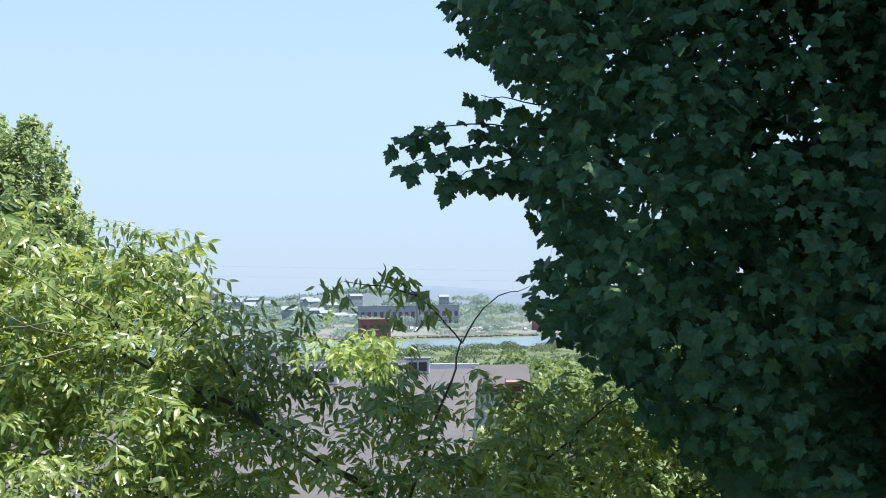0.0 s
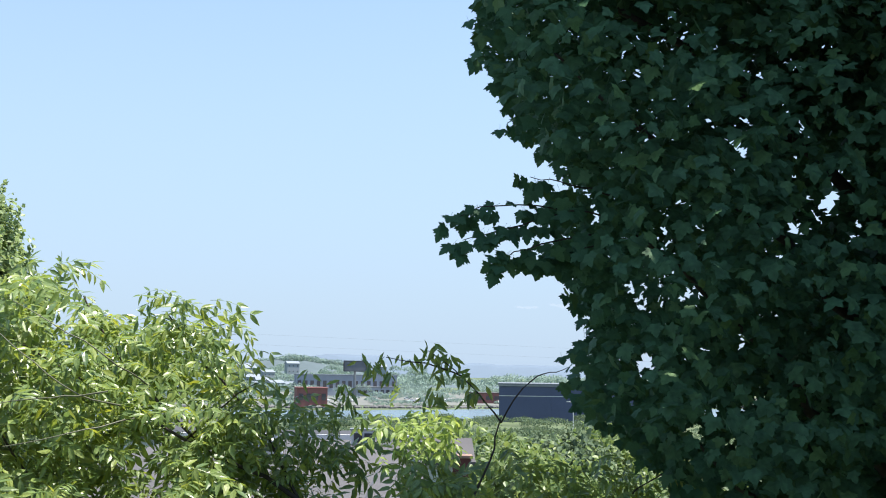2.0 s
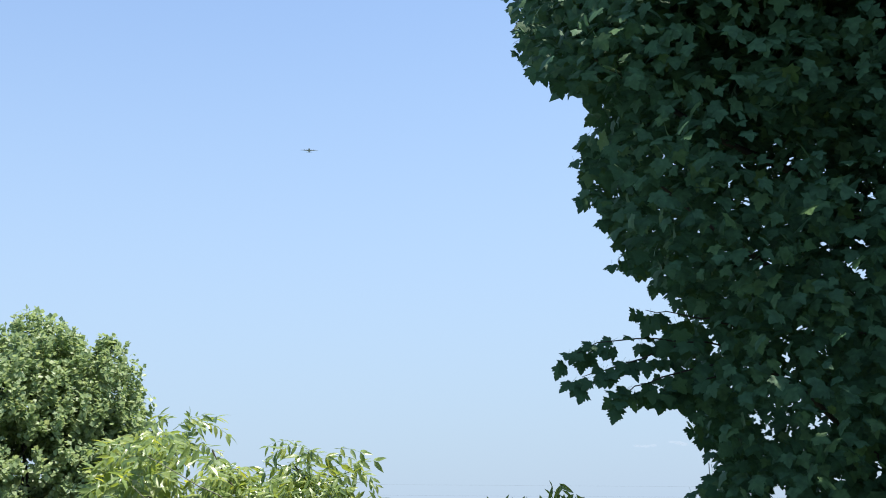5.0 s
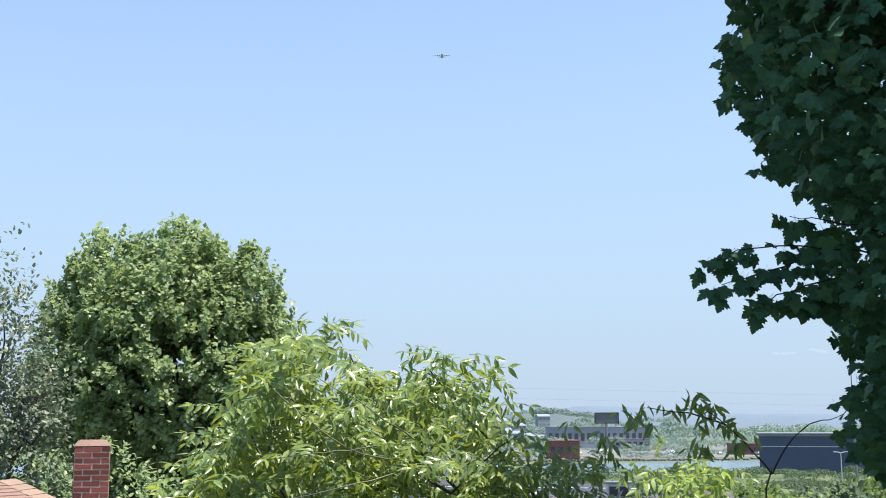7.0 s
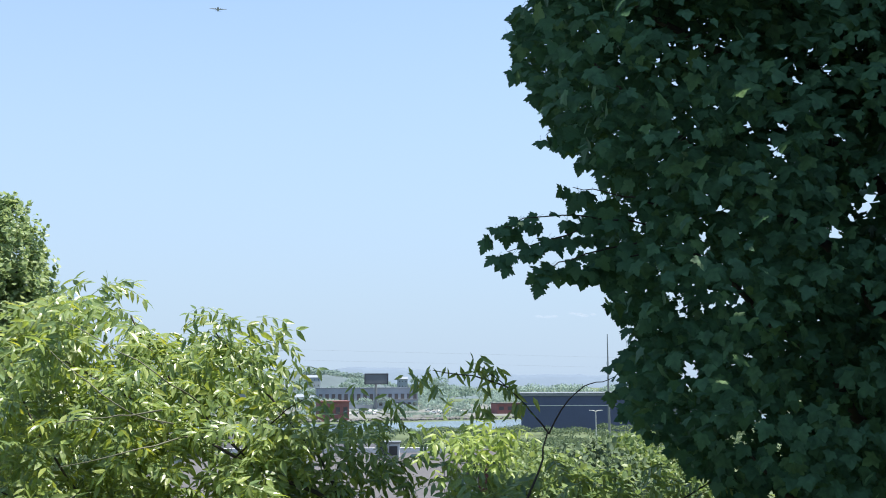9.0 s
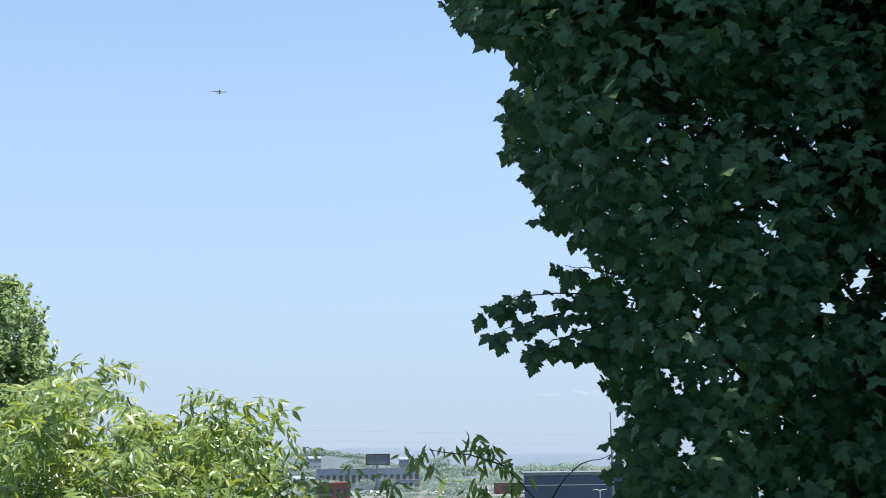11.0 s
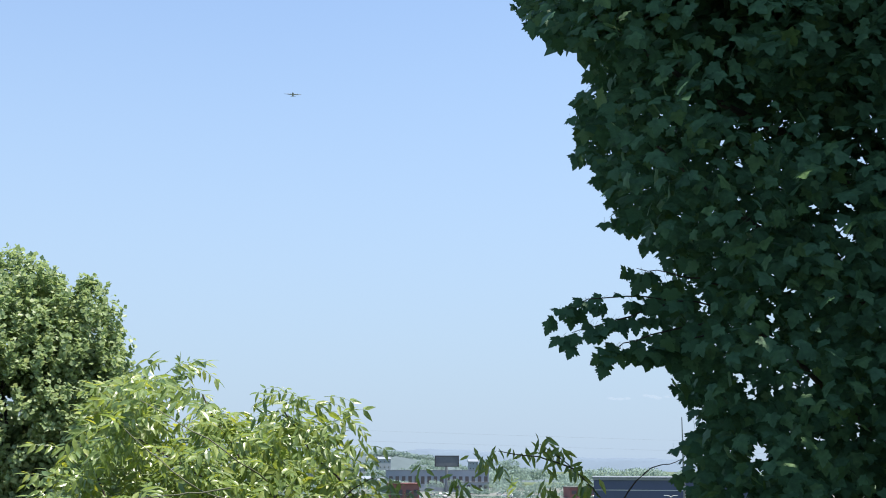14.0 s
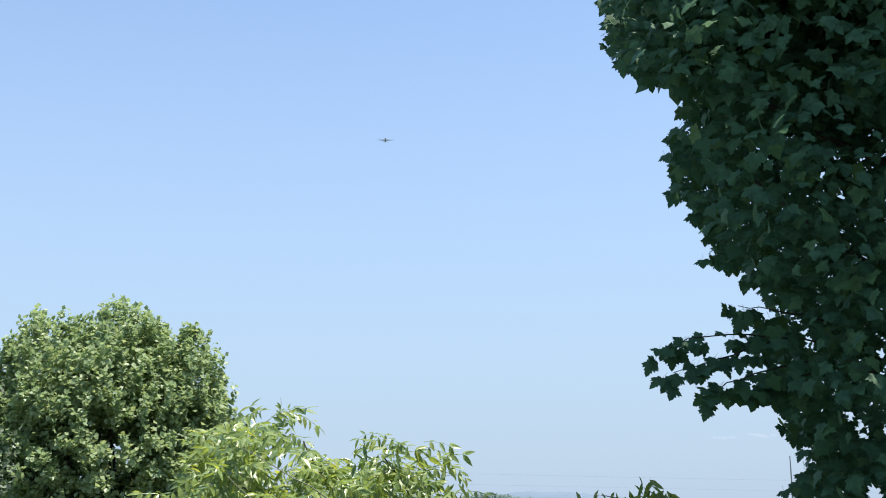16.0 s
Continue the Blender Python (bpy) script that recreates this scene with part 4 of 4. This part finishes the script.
    bmesh.ops.rotate(bm, cent=(0, 0, 0), matrix=Matrix.Rotation(radians(turn), 3, "Z"), verts=bm.verts)
    bmesh.ops.translate(bm, vec=(cx, cy, zt + 0.04), verts=bm.verts)
    me = bpy.data.meshes.new("cap")
    bm.to_mesh(me)
    bm.free()
    me.materials.append(MAT_CAP)
    part("cap", me, ch, "pale mortar cap")
    # a bent lead collar round the foot of the stack, lower on the side down the slope
    lead = Matrix.Translation((cx, cy, 0)) @ Matrix.Rotation(radians(turn), 4, "Z")
    h0, h1 = w / 2 + 0.006, w / 2 + 0.02
    ring = [(-1, -1, 7.66, 7.95), (1, -1, 7.50, 7.84), (1, 1, 7.50, 7.84), (-1, 1, 7.66, 7.95)]
    f = [lead @ Vector((sx * h1, sy * h1, lo)) for sx, sy, lo, hi in ring] + [lead @ Vector((sx * h0, sy * h0, hi)) for sx, sy, lo, hi in ring]
    f += [lead @ Vector((sx * (h1 + 0.07), sy * (h1 + 0.07), lo - 0.03)) for sx, sy, lo, hi in ring]
    part("flashing", polymesh("flashing", f, [(k, (k + 1) % 4, 4 + (k + 1) % 4, 4 + k) for k in range(4)] + [(8 + k, 8 + (k + 1) % 4, (k + 1) % 4, k) for k in range(4)], MAT_FLASH), ch, "dark metal flashing")


chimney_house()


def gable_house(name, x, y, z, w, d, h, rise, turn, wall_mat, roof_mat, label, windows=2, group="", rows=1):
    """A small house: walls, a pitched roof with eaves, windows with frames on the side that faces the hill."""
    root = thing(name, (x, y, z), label, "house", group)
    m = Matrix.Translation((x, y, z)) @ Matrix.Rotation(radians(turn), 4, "Z")

    def box(nm, mat, c, s, lab="", parent=None):
        bm = bmesh.new()
        bmesh.ops.create_cube(bm, size=1)
        bmesh.ops.scale(bm, vec=s, verts=bm.verts)
        bmesh.ops.translate(bm, vec=c, verts=bm.verts)
        bmesh.ops.transform(bm, matrix=m, verts=bm.verts)
        me = bpy.data.meshes.new(nm)
        bm.to_mesh(me)
        bm.free()
        me.materials.append(mat)
        ob = new(nm, me)
        if parent is None:
            return under(ob, root)
        ob.parent = parent
        ob.matrix_parent_inverse = Matrix.Translation((x, y, z)).inverted()
        return ob

    box("wall", wall_mat, (0, 0, h / 2), (w, d, h))
    e = 0.4
    vs = [(-w / 2 - e, -d / 2 - e, h - 0.1), (w / 2 + e, -d / 2 - e, h - 0.1), (w / 2 + e, d / 2 + e, h - 0.1), (-w / 2 - e, d / 2 + e, h - 0.1), (-w / 2 - e, 0, h + rise), (w / 2 + e, 0, h + rise)]
    vs += [(a, b, c + 0.22) for a, b, c in vs]
    fs = [(0, 1, 7, 6), (6, 7, 11, 10), (7, 1, 5, 11), (11, 5, 2, 8), (10, 11, 8, 9), (9, 8, 2, 3), (3, 4, 10, 9), (4, 0, 6, 10), (0, 4, 5, 1), (4, 3, 2, 5)]
    part("roof", polymesh("roof", [m @ Vector(v) for v in vs], fs, roof_mat), root)
    gv = [(-w / 2, -d / 2, h - 0.1), (-w / 2, d / 2, h - 0.1), (-w / 2, 0, h + rise - 0.02), (w / 2, -d / 2, h - 0.1), (w / 2, d / 2, h - 0.1), (w / 2, 0, h + rise - 0.02)]
    part("gable", polymesh("gable", [m @ Vector(v) for v in gv], [(0, 2, 1), (3, 4, 5), (0, 3, 5, 2), (1, 2, 5, 4)], wall_mat), root)
    for r in range(rows):
        for k in range(windows):
            wx = (k + 0.5) / windows * w - w / 2
            zz = (r + 0.55) / rows * h
            win = box("window", MAT_WHITE, (wx, -d / 2 - 0.02, zz), (1.2, 0.08, 1.4))
            ob = box("pane", MAT_GLASS, (wx, -d / 2 - 0.05, zz), (0.95, 0.06, 1.15))
            ob.parent = win
    return root


# the big low grey roof on the slope
big = thing("low_grey_building", (5.5, 49, -0.7), "large low building with a grey felt roof and pale edge", "building")
solid("wall", big, MAT_REDWALL, [((1.8, 43.5, 1.9), (13.4, 47.4, 5.6), -11.5)])
solid("roof", big, MAT_GREYROOF, [((1.8, 43.5, 4.82), (14.0, 48.0, 0.24), -11.5)], "grey felt roof", 0.03)
solid("parapet", big, MAT_WHITE, [((6.6, 67.1, 5.05), (14.2, 0.35, 0.36), -11.5)], "pale parapet edge")
solid("kerb", big, MAT_GREYROOF, [((9.05, 44.1, 4.98), (0.25, 43.6, 0.16), -11.5)])
for k in range(5):
    solid("seam", big, MAT_DARKROOF, [((-1.9 + 2.3 * k, 46.3 - 0.47 * k, 4.946), (0.07, 43.0, 0.012), -11.5)])
unit_a = thing("rooftop_unit", (9.4, 62, 4.95), "white rooftop air unit with dark louvres", "air unit")
solid("casing", unit_a, MAT_WHITE, [((9.4, 62, 5.35), (1.3, 1.1, 0.8), -8)], "", 0.05)
solid("louvre", unit_a, MAT_FLASH, [((9.05 + 0.55 * k, 61.44 - 0.08 * k, 5.35), (0.45, 0.05, 0.5), -8) for k in range(2)])
solid("lid", unit_a, MAT_STEEL, [((9.4, 62, 5.79), (1.45, 1.25, 0.08), -8)])
unit_b = thing("rooftop_unit", (3.9, 55.5, 4.95), "white rooftop air unit with dark louvres", "air unit")
solid("casing", unit_b, MAT_WHITE, [((3.9, 55.5, 5.3), (1.3, 1.0, 0.7), -8)], "", 0.04)
solid("louvre", unit_b, MAT_FLASH, [((3.85, 54.98, 5.3), (0.9, 0.05, 0.4), -8)])

gable_house("grey_roofed_house", 15.2, 42, -0.5, 9, 7, 1.8, 1.9, -28, MAT_SIDING, MAT_GREYROOF, "small house with a pale grey shingle roof", 2)
gable_house("dark_roofed_house", 6.5, 92, ground_height(92), 13, 8, 5.2, 1.4, -6, MAT_REDWALL, MAT_DARKROOF, "red brick house with a dark roof", 4)
gable_house("white_house", 14.5, 76, ground_height(76), 8, 7, 4.8, 1.2, -10, MAT_WHITE, MAT_GREYROOF, "white house with a grey roof", 3)
gable_house("white_house", -2.5, 100, ground_height(100), 9, 7, 6.5, 1.6, 6, MAT_WHITE, MAT_DARKROOF, "white house with a dark roof", 3)
stack = thing("brick_stack", (14.0, 58, ground_height(58)), "red brick chimney stack with a clay rim", "chimney")
solid("shaft", stack, MAT_REDWALL, [((14.0, 58, 2.1), (0.9, 0.9, 4.9), -10)], "", 0.02)
solid("rim", stack, MAT_CAP, [((14.0, 58, 4.62), (1.1, 1.1, 0.16), -10)], "", 0.02)

stack_b = thing("brick_stack", (14.6, 45, ground_height(45)), "red brick chimney stack beside the grey roof", "chimney")
solid("shaft", stack_b, MAT_REDWALL, [((14.6, 45, 1.5), (0.8, 0.8, 4.6), -20)], "", 0.02)
solid("rim", stack_b, MAT_CAP, [((14.6, 45, 3.86), (0.95, 0.95, 0.14), -20)], "", 0.02)


def shed():
    """The long navy-clad hall by the river."""
    x0, y0, w, d, z, h = 104.5, 380, 52, 40, -8.0, 12.7
    root = thing("navy_hall", (x0 + w / 2, y0 + d / 2, z), "large navy metal-clad hall with white trim lines", "building")
    turn = radians(-15.5)
    ax, ay = Vector((math.cos(turn), math.sin(turn), 0)), Vector((-math.sin(turn), math.cos(turn), 0))

    def at(u, v, up):
        p = Vector((x0, y0, z + up)) + ax * u + ay * v
        return (p.x, p.y, p.z)

    solid("wall", root, MAT_NAVY, [(at(w / 2, d / 2, h / 2), (w, d, h), -15.5)])
    solid("roof", root, MAT_STEEL, [(at(w / 2, d / 2, h + 0.25), (w + 1.0, d + 1.0, 0.5), -15.5)], "pale metal roof")
    solid("fascia", root, MAT_STEEL, [(at(w / 2, -0.3, h - 0.15), (w + 0.6, 0.4, 0.7), -15.5)], "pale roof edge")
    solid("trim", root, MAT_WHITE, [(at(w / 2, -0.14, h * 0.70), (w + 0.2, 0.2, 0.24), -15.5)], "white trim line")
    for k in range(26):
        solid("panel", root, MAT_NAVY, [(at(1 + 2 * k, -0.05, h * 0.345), (1.95, 0.08, h * 0.685), -15.5)])
        solid("panel", root, MAT_NAVY, [(at(1 + 2 * k, -0.05, h * 0.855), (1.95, 0.08, h * 0.285), -15.5)])
    solid("annex", root, MAT_STEEL, [(at(w + 8, 12, 5), (16, 24, 10), -15.5)], "pale grey annex")


shed()
mast = thing("tall_mast", (109.4, 305, -8), "thin tall grey steel mast", "mast")
part("pole", fast_mesh("pole", *tube([(109.4, 305, -8), (109.4, 305, 8), (109.4, 305, 22.3)], [0.42, 0.30, 0.13], 8), MAT_STEEL, True), mast)
solid("base", mast, MAT_ROCK, [((109.4, 305, -7.8), (1.2, 1.2, 0.4), 0)])
lamp = thing("street_lamp", (100.3, 290, -8), "pale street lamp with two arms", "lamp")
part("pole", fast_mesh("pole", *tube([(100.3, 290, -8), (100.3, 290, -3), (100.3, 290, 1.2)], [0.16, 0.13, 0.1], 8), MAT_WHITE, True), lamp)
for s in (-1, 1):
    part("arm", fast_mesh("arm", *tube([(100.3, 290, 1.1), (100.3 + s * 0.7, 290, 1.35), (100.3 + s * 1.2, 290, 1.4)], [0.09, 0.08, 0.08], 6), MAT_WHITE, True), lamp)
    solid("head", lamp, MAT_WHITE, [((100.3 + s * 1.5, 290, 1.4), (0.7, 0.4, 0.2), 0)])

board = thing("billboard", (104.5, 705, -8), "dark grey roadside billboard on a steel post", "billboard")
solid("panel", board, MAT_BOARD, [((100.5, 704, 11.4), (14.0, 0.6, 6.0), 0)], "grey panel")
solid("frame", board, MAT_DARKROOF, [((100.5, 703.9, 14.5), (14.6, 0.9, 0.5), 0), ((100.5, 703.9, 8.2), (14.6, 0.9, 0.5), 0), ((107.7, 703.9, 11.4), (0.6, 0.9, 6.6), 0), ((93.3, 703.9, 11.4), (0.6, 0.9, 6.6), 0)])
part("post", fast_mesh("post", *tube([(100.5, 706, -8), (100.5, 706, 0), (100.5, 706, 11)], [1.0, 0.9, 0.8], 10), MAT_STEEL, True), board)

def hall(name, x, y, w, d, h, wall, roof, label, bays):
    root = thing(name, (x, y, -8), label, "building")
    solid("wall", root, wall, [((x, y, -8 + h / 2), (w, d, h), 0)])
    solid("roof", root, roof, [((x, y, -8 + h + 0.2), (w + 0.8, d + 0.8, 0.4), 0)])
    for k in range(bays):
        wx = x - w / 2 + w * (k + 0.5) / bays
        win = solid("window", root, MAT_GREYROOF, [((wx, y - d / 2 - 0.05, -8 + h * 0.55), (w / bays * 0.55, 0.2, h * 0.35), 0)])
        ob = solid("pane", None, MAT_GLASS, [((wx, y - d / 2 - 0.12, -8 + h * 0.55), (w / bays * 0.47, 0.2, h * 0.29), 0)])
        ob.parent = win
        ob.matrix_parent_inverse = Matrix.Translation((x, y, -8)).inverted()
    return root


hall("red_brick_works", 53.5, 515, 13.5, 14, 8.6, MAT_FARRED, MAT_FARRED, "red brick works by the river", 4)
hall("red_shed", 157, 600, 14, 14, 5.5, MAT_FARRED, MAT_GREYROOF, "low red shed beside the navy hall", 3)
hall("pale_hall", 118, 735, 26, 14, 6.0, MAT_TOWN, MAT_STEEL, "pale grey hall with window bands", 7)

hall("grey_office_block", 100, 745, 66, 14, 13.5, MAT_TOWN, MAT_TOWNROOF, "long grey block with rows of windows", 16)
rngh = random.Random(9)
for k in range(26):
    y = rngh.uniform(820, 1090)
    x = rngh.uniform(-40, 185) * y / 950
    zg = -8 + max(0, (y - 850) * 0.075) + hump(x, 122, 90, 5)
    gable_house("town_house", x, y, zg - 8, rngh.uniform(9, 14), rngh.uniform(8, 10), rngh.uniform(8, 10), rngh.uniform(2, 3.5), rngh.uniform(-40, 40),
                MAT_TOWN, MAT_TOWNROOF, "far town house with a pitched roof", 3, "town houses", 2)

# bank of rocks
rngr = np.random.default_rng(31)
ico = bmesh.new()
bmesh.ops.create_icosphere(ico, subdivisions=1, radius=1)
ico_v = np.array([v.co[:] for v in ico.verts])
ico_t = np.array([[v.index for v in f.verts] for f in ico.faces])
ico.free()
n = 420
rx = rngr.uniform(-60, 330, n)
at = np.stack([rx, 488 + np.maximum(0, rx) * 0.19 + rngr.uniform(0, 14, n), np.full(n, -7.7)], 1)
v, t = scattered(ico_v * (1, 1, 0.6), ico_t, at, rngr.normal(size=(n, 3)) * (1, 1, 0.1), np.tile((0, 0, 1.0), (n, 1)), rngr.uniform(0.5, 1.9, n))
tagged(new("bank_rocks", fast_mesh("bank_rocks", v, t, MAT_ROCK)), "grey rocks along the far river bank", "rocks", kind="stuff")


def car(x, y, z, turn, mat, label):
    root = thing("parked_car", (x, y, z), label, "car", "parked cars")
    m = Matrix.Translation((x, y, z)) @ Matrix.Rotation(radians(turn), 4, "Z")
    prof = [(-2.1, 0.35), (-2.15, 0.75), (-1.3, 0.92), (-0.7, 1.42), (0.8, 1.45), (1.55, 0.95), (2.15, 0.85), (2.2, 0.35)]
    vs = [m @ Vector((px, s * (0.86 if pz < 1 else 0.66), pz)) for s in (-1, 1) for px, pz in prof]
    k = len(prof)
    fs = [(i, (i + 1) % k, (i + 1) % k + k, i + k) for i in range(k)] + [tuple(range(k - 1, -1, -1)), tuple(range(k, 2 * k))]
    part("body", polymesh("body", vs, fs, mat), root)
    for s in (-1, 1):
        gl = [m @ Vector((px, s * w, pz)) for px, pz, w in ((-1.15, 0.97, 0.872), (-0.66, 1.36, 0.70), (0.74, 1.38, 0.70), (1.4, 0.98, 0.872))]
        part("side_window", polymesh("side_window", gl, [(0, 1, 2, 3)], MAT_GLASS), root)
        for px in (-1.35, 1.35):
            c = m @ Vector((px, s * 0.8, 0.33))
            a = m.to_3x3() @ Vector((0, 1, 0))
            part("wheel", fast_mesh("wheel", *tube([c - a * 0.11, c - a * 0.1, c + a * 0.1, c + a * 0.11], [0.05, 0.33, 0.33, 0.05], 14), MAT_TYRE), root)
    return root


car(27.2, 56.2, -0.50, 8, MAT_REDPAINT, "red parked car on the street")
car(20.5, 55.2, -0.46, 8, MAT_CARPAINT, "pale grey parked car on the street")
for k in range(64):
    car(rngh.uniform(60, 210), rngh.uniform(590, 690), -7.82, rngh.choice([0, 90]) + rngh.uniform(-6, 6), MAT_CARPAINT, "pale parked car in the gravel yard")


def cable(points, r, label, mat=MAT_SUNWIRE):
    vs, ts = tube(points, [r] * len(points), 5)
    ob = new("cable", fast_mesh("cable", vs, ts, mat, True))
    tagged(ob, label, "cable", "overhead cables")


def sagging(a, b, sag, n=18):
    return [tuple(np.array(a) * (1 - u) + np.array(b) * u - np.array((0, 0, sag * 4 * u * (1 - u)))) for u in np.linspace(0, 1, n)]


for k, dz in enumerate((0.0, -0.42, -0.85)):
    cable(sagging((11.0, 30, 5.6 + dz), (24, 32, 5.9 + dz), 0.25), 0.016, "thin overhead cable below the maple")
for x, y, up in ((11.0, 30, 6.2), (24, 32, 6.2), (-60, 60, 13.0), (90, 60, 9.4)):
    pole = thing("utility_pole", (x, y, ground_height(y)), "wooden utility pole carrying thin cables", "pole")
    part("shaft", fast_mesh("shaft", *tube([(x, y, ground_height(y)), (x, y, 3), (x, y, up)], [0.15, 0.13, 0.1], 10), MAT_BARK, True), pole)
    solid("crossarm", pole, MAT_BARK, [((x, y, up - 0.5), (0.12, 1.2, 0.12), 0)])


def aircraft():
    c = Vector((-1.0, 1500, 508.0))
    root = thing("aircraft", c, "small dark grey four-engined aircraft far off in the sky", "aircraft")
    part("fuselage", fast_mesh("fuselage", *tube([c + Vector((0, -9, 0.2)), c + Vector((0, -7, 0)), c + Vector((0, 0, 0)), c + Vector((0, 7, 0.4)), c + Vector((0, 11, 1.0))], [0.3, 1.2, 1.4, 1.0, 0.2], 10), MAT_PLANE, True), root)
    for s in (-1, 1):
        vs = [c + Vector(q) for q in ((s * 0.8, -2.2, 0.1), (s * 11.5, -0.2, 0.9), (s * 11.5, 1.2, 0.95), (s * 0.8, 2.2, 0.2), (s * 0.8, -1.2, 0.7), (s * 11.3, 0.2, 1.15), (s * 0.8, 1.4, 0.6))]
        part("wing", polymesh("wing", vs, [(0, 1, 2, 3), (0, 4, 5, 1), (4, 6, 2, 5), (6, 3, 2)], MAT_PLANE), root)
        vs = [c + Vector(q) for q in ((s * 0.1, 8.6, 1.0), (s * 4.0, 9.6, 1.2), (s * 4.0, 10.6, 1.2), (s * 0.1, 10.8, 1.0), (s * 0.1, 9.6, 1.3))]
        part("tailplane", polymesh("tailplane", vs, [(0, 1, 2, 3), (0, 4, 1), (4, 3, 2, 1)], MAT_PLANE), root)
        for q in (3.2, 6.4):
            part("engine", fast_mesh("engine", *tube([c + Vector((s * q, -3.4, 0.1)), c + Vector((s * q, -3.0, 0.1)), c + Vector((s * q, -0.5, 0.3))], [0.35, 0.62, 0.35], 8), MAT_PLANE, True), root)
    vs = [c + Vector(q) for q in ((0.12, 8.2, 0.9), (-0.12, 8.2, 0.9), (0, 10.2, 4.0), (0, 11.2, 4.0), (0.1, 11.0, 1.0), (-0.1, 11.0, 1.0))]
    part("fin", polymesh("fin", vs, [(0, 2, 3, 4), (1, 5, 3, 2), (0, 1, 2), (4, 3, 5)], MAT_PLANE), root)


aircraft()

for za, zb in ((12.1, 8.4), (12.6, 9.0)):
    cable(sagging((-60, 60, za), (90, 60, zb), 0.3, 30), 0.0022, "thin overhead cable against the sky", MAT_SKYWIRE)


def cloud(x, z, w, seed):
    """A small flat fair-weather cloud far away."""
    r = np.random.default_rng(seed)
    k = 4
    at = np.stack([x + np.linspace(-0.3, 0.3, k) * w, 4000 + r.normal(0, 20, k), z + np.abs(r.normal(0, w * 0.06, k))], 1)
    v, t = scattered(ico_v * (1.7, 0.6, 1.0), ico_t, at, np.tile((0, 0, 1.0), (k, 1)), np.tile((0, -1.0, 0), (k, 1)), r.uniform(0.06, 0.13, k) * w)
    ob = new("backdrop_cloud", fast_mesh("backdrop_cloud", v, t, MAT_CLOUD, True))
    tagged(ob, "small faint white cloud low over the hills", "cloud", kind="structure")


cloud(1200, 244, 85, 1)
cloud(1335, 249, 105, 2)

# the house behind the camera
wall = new("wall_south", polymesh("wall_south", [(x, y, z) for x in (-7, 7) for y in (-1.6, -1.3) for z in (0, 12.5)],
                                  [(0, 1, 3, 2), (4, 6, 7, 5), (0, 4, 5, 1), (2, 3, 7, 6), (0, 2, 6, 4), (1, 5, 7, 3)], MAT_SIDING))
tagged(wall, "pale siding wall of the house behind", "wall", kind="structure")
